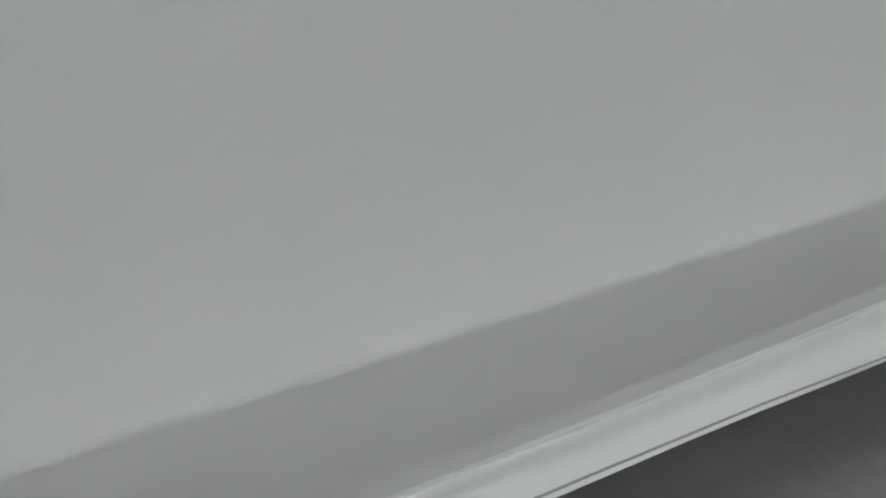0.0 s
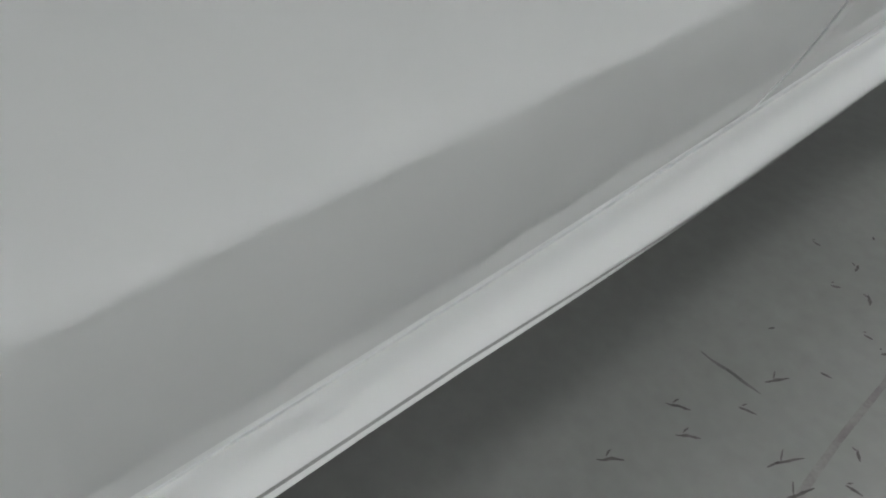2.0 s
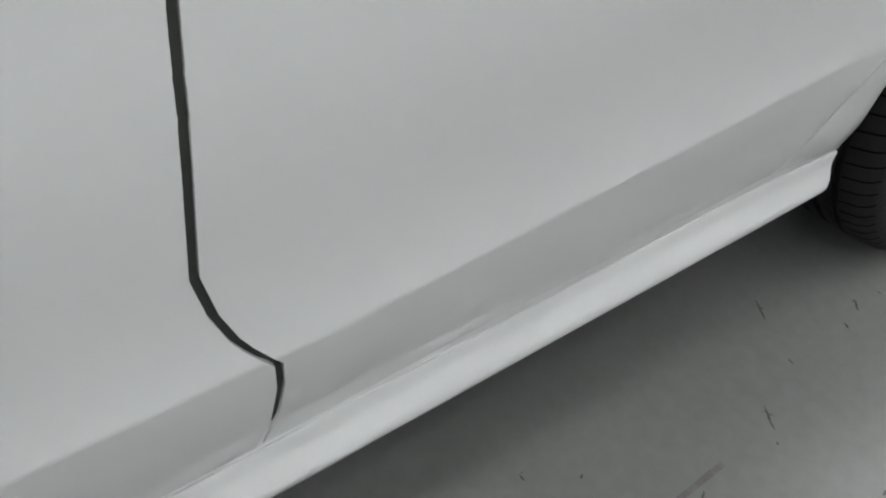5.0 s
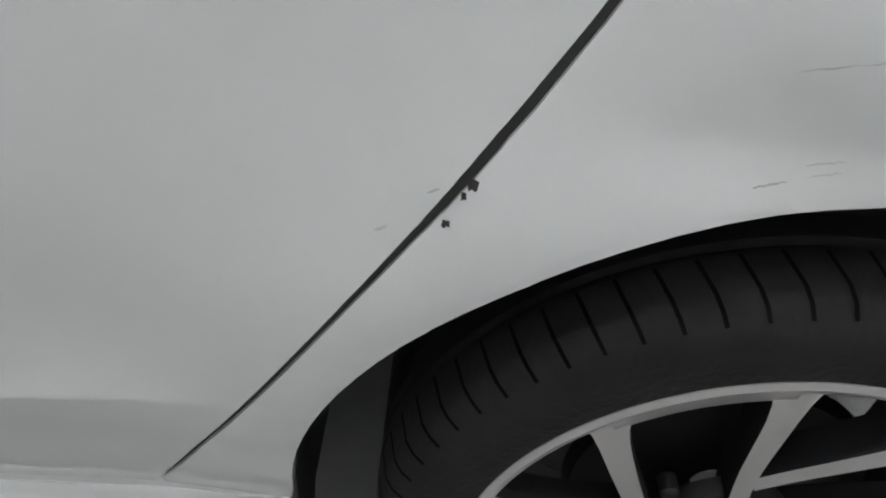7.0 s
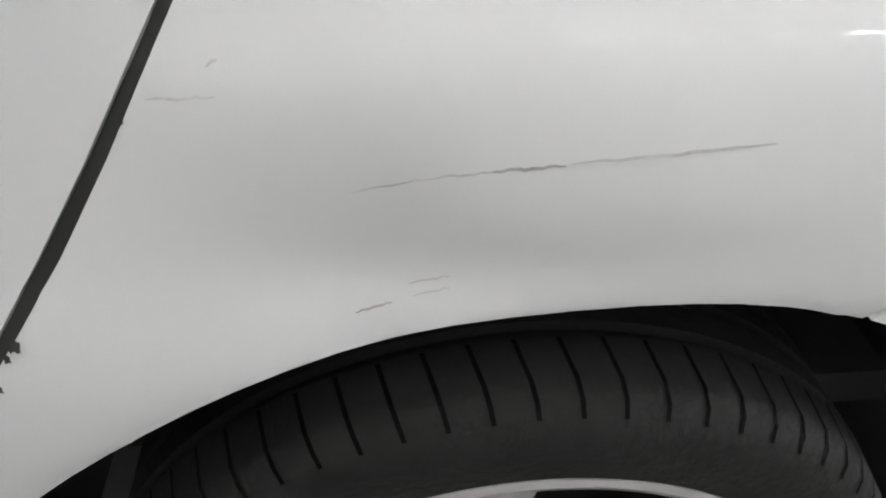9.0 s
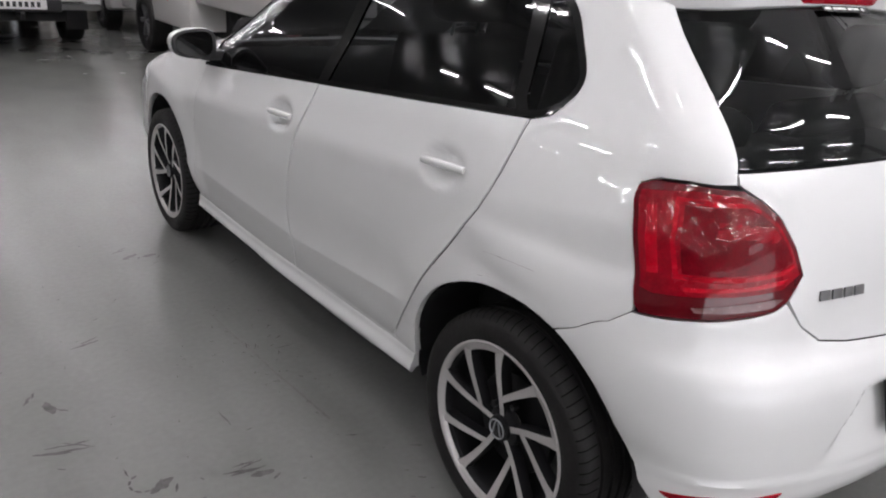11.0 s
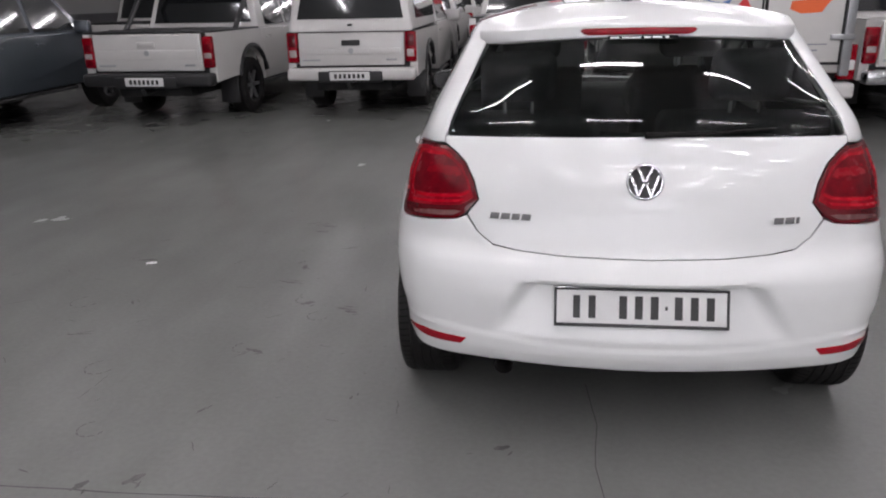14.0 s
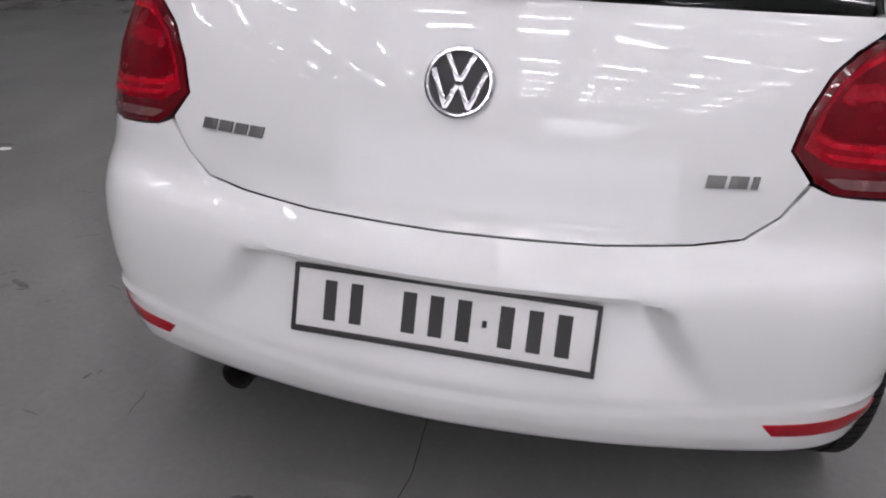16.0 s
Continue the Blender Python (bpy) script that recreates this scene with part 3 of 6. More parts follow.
def lifted(ys, dz=0.0):
    return [("y", y, belt(y) + dz) for y in ys]


for side in (False, True):
    d = {"mirror": side, "depth": 0.004, "lift": -0.003, "step": 0.03, "edge": 0.0}
    part("window", skin_panel(outline(lifted((0.14, 0.4, 0.7, 0.985)) + [("y", 0.90, 1.365), ("y", 0.60, 1.368), ("y", 0.40, 1.360), ("y", 0.31, 1.345), ("y", 0.25, 1.30)]), **d), DARK_GLASS, car, "dark tinted rear door window")
    part("window", skin_panel(outline(lifted((1.04, 1.5, 2.0)) + [("y", 1.90, 0.98), ("y", 1.72, 1.13), ("y", 1.50, 1.27), ("y", 1.32, 1.335), ("y", 0.95, 1.363)]), **d), DARK_GLASS, car, "dark tinted front door window")
    part("quarter_window", skin_panel(outline([("y", 0.10, 1.064), ("y", 0.20, 1.30)] + PANE_INNER[::-1] + [("y", 0.03, 1.078)]), **d), DARK_GLASS, car, "small dark fixed pane")
    f = {"mirror": side, "depth": 0.01, "lift": 0.001, "step": 0.03, "edge": 0.0}
    part("window_seal", skin_panel(outline([("y", 2.03, belt(2.03))] + lifted((2.0, 1.5, 1.03, 0.5, 0.1), 0.001) + [("y", 0.03, 1.078), ("y", -0.015, 1.098), ("y", -0.022, 1.090), ("y", 0.025, 1.070), ("y", 0.075, 1.056)] + lifted((0.1, 0.5, 1.03, 1.5, 2.02), -0.012)), **f), GLOSS_BLACK, car, "black window seal")
    part("pillar_trim", skin_panel(outline(lifted((0.983, 1.042)) + [("y", 0.955, 1.364), ("y", 0.895, 1.366)]), **f), GLOSS_BLACK, car, "gloss black pillar trim")
    part("pillar_trim", skin_panel(outline([("y", 0.098, 1.064), ("y", 0.143, 1.062), ("y", 0.252, 1.30), ("y", 0.312, 1.347), ("y", 0.245, 1.336), ("y", 0.20, 1.302)]), **f), GLOSS_BLACK, car, "gloss black pillar trim")
    part("window_frame", skin_panel(outline(PANE_OUTER + [("y", 0.60, 1.376), ("y", 0.90, 1.374), ("y", 1.32, 1.345), ("y", 1.50, 1.282), ("y", 1.72, 1.142), ("y", 2.03, 0.90), ("y", 2.0, 0.90), ("y", 1.715, 1.130), ("y", 1.495, 1.270), ("y", 1.315, 1.335), ("y", 0.90, 1.364), ("y", 0.60, 1.367), ("y", 0.30, 1.348)] + PANE_INNER[::-1]), **f), GLOSS_BLACK, car, "black window frame")
    part("roof_side", skin_panel(outline([("y", 0.27, 1.354), ("y", 0.60, 1.378), ("y", 0.90, 1.376), ("y", 1.32, 1.347), ("y", 1.50, 1.284), ("y", 1.72, 1.144), ("y", 2.05, 0.90), ("f", 0.0, 0.945), ("f", -0.05, 1.10), ("f", -0.08, 1.385), ("y", 0.27, 1.387)]), mirror=side, depth=0.01, step=0.05), WHITE_PAINT, car)


for side in (False, True):
    part("roof_corner", skin_panel(outline([("y", 0.27, 1.358), ("y", 0.27, 1.398), ("x", -0.30, 1.398), ("x", -0.30, 1.37), ("x", -0.49, 1.358)]), step=0.03, depth=0.0, lift=-0.005, mirror=side), WHITE_PAINT, car)


for sg in (-1, 1):
    part("roof_corner", boxed(*sorted((sg * 0.40, sg * 0.525)), 0.0, 0.16, 1.33, 1.384, bevel=0.004), WHITE_PAINT, car)


def roof_height(x, y):
    e = abs(on_skin(S("y", y, 1.385), 1.385).x)
    t = min(1.0, abs(x) / e)
    long = 1 - ((y - 0.75) / 1.15) ** 2 * 0.6
    return 1.385 + (1 - t ** 2.6) * 0.072 * max(long, 0.25)


def roof_mesh():
    bm = bmesh.new()
    rows = []
    ys = [1.42 - 0.04 * i for i in range(35)]
    for y in ys:
        e = abs(on_skin(S("y", y, 1.385), 1.385).x)
        rows.append([bm.verts.new((e * math.sin(math.pi / 2 * k / 12), y, roof_height(e * math.sin(math.pi / 2 * k / 12), y))) for k in range(-12, 13)])
    for a, b in zip(rows, rows[1:]):
        for k in range(24):
            bm.faces.new((a[k], a[k + 1], b[k + 1], b[k]))
    bmesh.ops.recalc_face_normals(bm, faces=bm.faces[:])
    if max(bm.faces, key=lambda f: f.calc_center_median().z).normal.z < 0:
        bmesh.ops.reverse_faces(bm, faces=bm.faces[:])
    return bm


roof = part("roof", roof_mesh(), WHITE_PAINT, car)


def spoiler_mesh():
    """The roof spoiler: the roof's surface drawn down to a crisp edge over the rear window, wrapped forward at its ends."""
    bm = bmesh.new()
    rows = []
    wide = abs(on_skin(S("y", 0.06, 1.385), 1.385).x)
    for k in range(-20, 21):
        x = wide * math.sin(math.pi / 2 * k / 20)
        t = abs(x) / wide
        y0 = 0.062
        y1 = -0.170 + 0.13 * max(0.0, (t - 0.6) / 0.4) ** 3
        zr, ze = roof_height(x, y0), 1.374 - 0.020 * t * t
        h = 0.046
        prof = [(y0 + (y1 + 0.014 - y0) * u, zr - (zr - ze - 0.004) * u ** 1.35) for u in (0.0, 0.2, 0.4, 0.6, 0.8, 1.0)]
        prof += [(y1 + 0.005, ze), (y1, ze - 0.006), (y1 + 0.003, ze - h + 0.006), (y1 + 0.009, ze - h), (y1 + 0.05, ze - h - 0.008), (y0, ze - h - 0.004)]
        rows.append([bm.verts.new((x, y, z)) for y, z in prof])
    for a, b in zip(rows, rows[1:]):
        n = len(a)
        for i in range(n):
            bm.faces.new((a[i], b[i], b[(i + 1) % n], a[(i + 1) % n]))
    bm.faces.new(rows[0])
    bm.faces.new(rows[-1])
    bmesh.ops.recalc_face_normals(bm, faces=bm.faces[:])
    return bm


spoiler = part("roof_spoiler", spoiler_mesh(), WHITE_PAINT, car)


def brake_mesh():
    bm = bmesh.new()
    prism(bm, [(-0.195, 0.0), (-0.182, 0.013), (-0.165, 0.017), (0.165, 0.017), (0.182, 0.013), (0.195, 0.0), (0.178, -0.012), (0.165, -0.015), (-0.165, -0.015), (-0.178, -0.012)], 0.012, pose(0, -0.158, 1.351, 86, 0, 0), bevel=0.004)
    return bm


part("brake_light", brake_mesh(), RED_LENS, spoiler, "slim red high brake light")

bonnet = part("bonnet", skin_panel(outline([("y", 2.76, 0.80), ("y", 2.75, 0.862), ("y", 2.45, 0.907), ("y", 2.16, 0.928), ("f", 0.53, 0.965), ("f", 0.56, 0.80)]), step=0.06), WHITE_PAINT, car)
part("bonnet", skin_panel(outline([("y", 2.76, 0.80), ("y", 2.75, 0.862), ("y", 2.45, 0.907), ("y", 2.16, 0.928), ("f", 0.53, 0.965), ("f", 0.56, 0.80)]), step=0.06, mirror=True), WHITE_PAINT, car)
for side in (False, True):
    part("front_bumper", skin_panel(outline([("y", 2.81, 0.80), ("f", 0.60, 0.80), ("f", 0.60, 0.24), ("y", 2.83, 0.22), ("y", 2.81, 0.40)]), step=0.06, mirror=side), WHITE_PAINT, car)
    part("windscreen", skin_panel(outline([("f", 0.01, 0.975), ("f", 0.50, 0.985), ("f", 0.30, 1.375), ("f", -0.04, 1.36)]), step=0.08, depth=0.0, mirror=side), TINT_GLASS, car)


# ---- wheels ----
def wheel_at(m, parent, name="wheel", spin=0.0):
    w = new(name)
    w.parent = parent
    w.matrix_basis = m @ pose(0, 0, 0, spin, 0, 0)
    return w


TYRE_R, RIM_R = 0.302, 0.2265


def tyre_mesh():
    """Rounded low-profile tyre with shoulder grooves; the outer side at x = -0.105."""
    bm = bmesh.new()
    prof = [(-0.085, RIM_R - 0.012), (-0.100, RIM_R - 0.006), (-0.1065, RIM_R + 0.006), (-0.1095, RIM_R + 0.03), (-0.109, RIM_R + 0.046), (-0.104, TYRE_R - 0.018), (-0.098, TYRE_R - 0.010), (-0.088, TYRE_R - 0.004)]
    for g in (-0.052, -0.017, 0.017, 0.052):
        prof += [(g - 0.006, TYRE_R), (g - 0.005, TYRE_R - 0.007), (g + 0.005, TYRE_R - 0.007), (g + 0.006, TYRE_R)]
    prof += [(0.088, TYRE_R - 0.004), (0.098, TYRE_R - 0.010), (0.107, TYRE_R - 0.03), (0.107, RIM_R + 0.01), (0.085, RIM_R - 0.012)]
    revolve(bm, prof, 144)
    bmesh.ops.recalc_face_normals(bm, faces=bm.faces[:])
    return bm


def groove_mesh():
    """Cross grooves over the shoulders, as thin strips on the tread with the grooves' shade in their colour."""
    bm = bmesh.new()
    for k in range(72):
        a = 2 * math.pi * k / 72
        for sgn in (-1, 1):
            for i, (x0, r0, x1, r1, sk) in enumerate(((-0.060, TYRE_R + 0.0006, -0.088, TYRE_R - 0.0034, 0.03), (-0.088, TYRE_R - 0.0034, -0.0985, TYRE_R - 0.0094, 0.04), (-0.0985, TYRE_R - 0.0094, -0.1048, TYRE_R - 0.0176, 0.045))):
                da = 0.0050
                b0, b1 = a + (0.0, 0.03, 0.04)[i] * 0.6, a + sk * 0.6
                q = []
                for x, r, c in ((x0, r0, b0 - da), (x0, r0, b0 + da), (x1, r1, b1 + da), (x1, r1, b1 - da)):
                    q.append(bm.verts.new((x * -sgn, r * math.cos(c), r * math.sin(c))))
                bm.faces.new(q)
    return bm


def two_tone(ob):
    """Machined bright metal on the outward faces of a dark-painted part."""
    ob.data.materials.append(ALLOY)
    for p in ob.data.polygons:
        p.material_index = 1 if p.normal.x < -0.8 else 0
    return ob


def rim_parts(parent):
    bm = bmesh.new()
    # lip ring of the rim, machined
    revolve(bm, [(-0.080, RIM_R - 0.013), (-0.098, RIM_R - 0.012), (-0.106, RIM_R - 0.007), (-0.108, RIM_R - 0.002), (-0.106, RIM_R + 0.003), (-0.098, RIM_R + 0.004)], 96)
    bmesh.ops.recalc_face_normals(bm, faces=bm.faces[:])
    part("rim_lip", bm, ALLOY, parent, "machined bright rim lip")
    bm = bmesh.new()
    revolve(bm, [(-0.098, RIM_R - 0.004), (-0.085, RIM_R - 0.022), (0.03, RIM_R - 0.035), (0.09, RIM_R - 0.02), (0.10, RIM_R)], 64)
    bmesh.ops.recalc_face_normals(bm, faces=bm.faces[:])
    part("barrel", bm, ALLOY_DARK, parent)
    for k in range(5):
        for (r0, g0, r1, g1, bow, w0, w1) in ((0.030, 20.0, RIM_R - 0.008, 17.0, 2.2, 0.0085, 0.0140), (0.080, -53.0, RIM_R - 0.008, -17.0, 0.5, 0.0090, 0.0140)):
            bm = bmesh.new()
            n, rings = 10, []
            p0 = Vector((r0 * math.cos(radians(g0)), r0 * math.sin(radians(g0))))
            p1 = Vector((r1 * math.cos(radians(g1)), r1 * math.sin(radians(g1))))
            side = Vector((-(p1 - p0).y, (p1 - p0).x)).normalized()
            for i in range(n + 1):
                t = i / n
                c = p0.lerp(p1, t) - side * 0.0022 * bow * math.sin(math.pi * t)
                w = (w0 + (w1 - w0) * t * t) * (1 + 0.4 * ease(0.85, 1.0, t))
                x = -0.080 - 0.020 * ease(0.1, 0.9, c.length / RIM_R)
                rings.append([bm.verts.new((x + dx, c.x + off * side.x, c.y + off * side.y)) for off, dx in ((-w, 0.032), (-w, 0.003), (-w * 0.92, 0.0), (w * 0.92, 0.0), (w, 0.003), (w, 0.032))])
            for a, b in zip(rings, rings[1:]):
                for i in range(5):
                    bm.faces.new((a[i], a[i + 1], b[i + 1], b[i]))
            bmesh.ops.recalc_face_normals(bm, faces=bm.faces[:])
            if min(bm.faces, key=lambda f: f.calc_center_median().x).normal.x > 0:
                bmesh.ops.reverse_faces(bm, faces=bm.faces[:])
            bmesh.ops.rotate(bm, verts=bm.verts[:], cent=(0, 0, 0), matrix=Matrix.Rotation(2 * math.pi * k / 5, 3, "X"))
            two_tone(part("spoke", bm, ALLOY_DARK, parent))
    # the broad web of the rim between the two spokes of a pair
    for k in range(5):
        bm = bmesh.new()
        rings = []
        for i in range(9):
            a = 2 * math.pi * k / 5 + radians(-17 + 34 * i / 8)
            rings.append([bm.verts.new((x, r * math.cos(a), r * math.sin(a))) for x, r in ((-0.070, RIM_R - 0.024), (-0.0975, RIM_R - 0.024), (-0.0995, RIM_R - 0.0225), (-0.1045, RIM_R - 0.008))])
        for a, b in zip(rings, rings[1:]):
            for i in range(3):
                bm.faces.new((a[i], b[i], b[i + 1], a[i + 1]))
        bmesh.ops.recalc_face_normals(bm, faces=bm.faces[:])
        if min(bm.faces, key=lambda f: f.calc_center_median().x).normal.x > 0:
            bmesh.ops.reverse_faces(bm, faces=bm.faces[:])
        two_tone(part("rim_web", bm, ALLOY_DARK, parent))
    bm = bmesh.new()
    revolve(bm, [(-0.06, 0.056), (-0.074, 0.050), (-0.079, 0.040), (-0.080, 0.035), (-0.09, 0.033), (-0.093, 0.028), (-0.094, 0.0005)], 48)
    bmesh.ops.recalc_face_normals(bm, faces=bm.faces[:])
    part("hub_cap", bm, ALLOY_DARK, parent, "dark hub with a grey badge disc")
    bm = bmesh.new()
    revolve(bm, [(-0.0945, 0.0275), (-0.0965, 0.0265), (-0.0965, 0.0235), (-0.0945, 0.0225)], 40)
    for dy in (-0.010, 0.010):
        box(bm, -0.0965, -0.0935, dy - 0.002, dy + 0.002, -0.018, 0.018, m=pose(0, 0, 0, dy * 1500, 0, 0))
    bmesh.ops.recalc_face_normals(bm, faces=bm.faces[:])
    part("badge", bm, STEEL, parent)
    for k in range(5):
        a = 2 * math.pi * (k + 0.5) / 5
        bm = bmesh.new()
        revolve(bm, [(-0.05, 0.009), (-0.066, 0.009), (-0.068, 0.006), (-0.068, 0.0005)], 10)
        bmesh.ops.translate(bm, verts=bm.verts[:], vec=(0, 0.062 * math.cos(a), 0.062 * math.sin(a)))
        bmesh.ops.recalc_face_normals(bm, faces=bm.faces[:])
        part("wheel_bolt", bm, BLACK_PLASTIC, parent)
    bm = bmesh.new()
    revolve(bm, [(-0.03, 0.02), (-0.035, 0.13), (-0.02, 0.135), (-0.02, 0.02)], 48)
    bmesh.ops.recalc_face_normals(bm, faces=bm.faces[:])
    part("brake_disc", bm, ALLOY_DARK, parent)


WHEEL_X = 0.733
first = wheel_at(pose(-WHEEL_X, HUB_Y, HUB_Z), car, spin=-3)
part("tyre", tyre_mesh(), RUBBER, first)
tagged(part("tread_groove", groove_mesh(), GROOVE_SHADE, first), kind="stuff")
rim_parts(first)
for m, spin in ((pose(-WHEEL_X, FRONT_Y, HUB_Z), 40), (pose(WHEEL_X, HUB_Y, HUB_Z, 0, 0, 180), 20), (pose(WHEEL_X, FRONT_Y, HUB_Z, 0, 0, 180), 10)):
    w = wheel_at(m, car, spin=spin)
    for c in first.children:
        o = c.copy()
        scene.collection.objects.link(o)
        o.parent = w


def shell_mesh():
    """The dark inner body behind the skin: floor pan, wheel housings and bumper backs."""
    bm = bmesh.new()
    box(bm, -0.56, 0.56, -0.42, 3.0, 0.26, 0.62)
    return bm


part("underbody", shell_mesh(), GAP_DARK, car, "black underbody", smooth=False)
for sg in (-1, 1):
    part("sill_core", boxed(*sorted((sg * 0.565, sg * 0.76)), 0.45, 2.05, 0.225, 0.90), GAP_DARK, car, smooth=False)


def housing_mesh(centre, sgn):
    bm = bmesh.new()
    rings = []
    for i in range(29):
        a = radians(-12 + 202 * i / 28)
        ring = []
        for back, grow in ((0.016, 0.003), (0.06, 0.010), (0.25, 0.010)):
            r = ARCH + grow
            y, z = centre - 0.012 + (r + (0.026 if math.cos(a) > 0 else 0.0)) * math.cos(a), ARCH_Z - 0.018 + r * math.sin(a)
            x = min(flank(y, z), flank(centre + 0.3, z)) if back < 0.2 else 0.80
            ring.append(bm.verts.new((sgn * (x - back), y, z)))
        rings.append(ring)
    for a, b in zip(rings, rings[1:]):
        for k in range(2):
            bm.faces.new((a[k], a[k + 1], b[k + 1], b[k]))
    bm.faces.new([r[2] for r in rings])
    return bm


for c in (HUB_Y, FRONT_Y):
    for sgn in (-1, 1):
        part("wheel_housing", housing_mesh(c, sgn), BLACK_PLASTIC, car)


# ---- car details ----
def stroke_panel(points, width, lift, z_of=None):
    """A thin sliver along the skin through (y, z) points on the left flank."""
    bm = bmesh.new()
    rows = []
    n = len(points)
    for i, (y, z) in enumerate(points):
        t = i / (n - 1)
        w = width * (0.25 + math.sin(math.pi * (0.1 + 0.8 * t)))
        lo = [(y, z - w / 2), (y, z + w / 2)]
        rows.append([bm.verts.new(on_skin(S("y", a, b), b) + skin_normal(S("y", a, b), b) * lift) for a, b in lo])
    for a, b in zip(rows, rows[1:]):
        bm.faces.new((a[0], b[0], b[1], a[1]))
    return bm


SCRAPE = material("scrape_mark", (0.40, 0.38, 0.38), 0.7, var=0.5, scale=60)
FAINT = material("faint_scuff", (0.60, 0.58, 0.58), 0.6, var=0.3, scale=40)


def wander(y0, z0, y1, z1, n=14, amp=0.0012):
    return [(y0 + (y1 - y0) * i / n, z0 + (z1 - z0) * i / n + amp * noise.noise(Vector((y0 * 9, i * 0.7, z0 * 7)))) for i in range(n + 1)]


for y0, z0, y1, z1, w, m in ((0.102, 0.743, 0.072, 0.749, 0.0008, FAINT), (0.073, 0.7488, 0.046, 0.752, 0.0009, FAINT), (0.050, 0.7515, 0.018, 0.754, 0.0012, SCRAPE), (0.016, 0.7545, -0.070, 0.757, 0.0012, FAINT), (0.102, 0.6815, 0.086, 0.6855, 0.0010, SCRAPE),
                             (0.079, 0.694, 0.061, 0.698, 0.0009, FAINT), (0.077, 0.688, 0.061, 0.692, 0.0007, FAINT), (0.170, 0.783, 0.146, 0.7835, 0.0009, FAINT)):
    part("scrape", stroke_panel(wander(y0, z0, y1, z1), w, 0.0007), m, car, "grey scrape on the paint")
for y0, z0, y1, z1, w, m in ((0.290, 0.6495, 0.283, 0.653, 0.0018, FAINT), (0.263, 0.6745, 0.257, 0.6765, 0.0012, FAINT), (0.148, 0.794, 0.144, 0.796, 0.0012, FAINT)):
    part("scrape", stroke_panel(wander(y0, z0, y1, z1, 5), w, 0.0007), m, car, "small scuff on the paint")


def chip_mesh(y, z, size):
    """A flake of lost paint at the panel's edge, with a ragged outline."""
    bm = bmesh.new()
    ring = []
    for k in range(14):
        a = 2 * math.pi * k / 14
        r = size * (0.7 + 0.6 * noise.noise(Vector((k * 1.3, y * 50, z * 50))))
        yy, zz = y + r * math.cos(a) * 0.8, z + r * math.sin(a)
        ring.append(bm.verts.new(on_skin(S("y", yy, zz), zz) + skin_normal(S("y", yy, zz), zz) * 0.0009))
    bm.faces.new(ring)
    return bm


for y, z, size in ((0.2535, 0.6580, 0.0046), (0.2405, 0.6810, 0.0062), (0.2450, 0.6745, 0.0040), (0.1805, 0.775, 0.0034)):
    part("paint_chip", chip_mesh(y, z, size * 0.8), DOOR_SEAL, car, "chipped paint at the panel edge")


# door handles
def handle_mesh(y0, y1, z0, z1, mirror):
    bm = bmesh.new()
    pts, rad = [], []
    for i in range(13):
        t = i / 12
        y, z = y0 + (y1 - y0) * t, z0 + (z1 - z0) * t
        s_ = S("y", y, z)
        p = on_skin(s_, z) + skin_normal(s_, z) * (0.002 + 0.012 * math.sin(math.pi * t) ** 0.5)
        pts.append(p)
        rad.append(0.009 + 0.002 * math.sin(math.pi * t))
    tube(bm, pts, rad, 12)
    if mirror:
        for v in bm.verts:
            v.co.x = -v.co.x
        bmesh.ops.reverse_faces(bm, faces=bm.faces[:])
    return bm


for side in (False, True):
    part("door_handle", handle_mesh(0.225, 0.385, 0.900, 0.890, side), WHITE_PAINT, car)
    part("door_handle", handle_mesh(1.14, 1.30, 0.842, 0.832, side), WHITE_PAINT, car)


# mirrors
def mirror_ring(bm, y, scale, cx=-0.882, cz=0.985):
    """One rounded, outward-tapering section of the mirror housing."""
    ring = []
    for k in range(24):
        a = 2 * math.pi * k / 24
        c, q = math.cos(a), math.sin(a)
        u = math.copysign(abs(c) ** 0.7, c)
        w = math.copysign(abs(q) ** 0.7, q) * (1 + 0.16 * u)
        ring.append(bm.verts.new((cx + 0.090 * scale * u, y, cz + 0.058 * scale * w)))
    return ring


def mirror_loft(mirror, sections):
    bm = bmesh.new()
    rows = [mirror_ring(bm, y, k) for y, k in sections]
    for a, b in zip(rows, rows[1:]):
        for k in range(24):
            bm.faces.new((a[k], a[(k + 1) % 24], b[(k + 1) % 24], b[k]))
    bm.faces.new(rows[0])
    bm.faces.new(rows[-1])
    bmesh.ops.recalc_face_normals(bm, faces=bm.faces[:])
    if mirror:
        for v in bm.verts:
            v.co.x = -v.co.x
        bmesh.ops.reverse_faces(bm, faces=bm.faces[:])
    return bm


def sgn_box(mirror, x0, x1, *rest, **k):
    bm = boxed(x0, x1, *rest, **k)
    if mirror:
        for v in bm.verts:
            v.co.x = -v.co.x
        bmesh.ops.reverse_faces(bm, faces=bm.faces[:])
    return bm


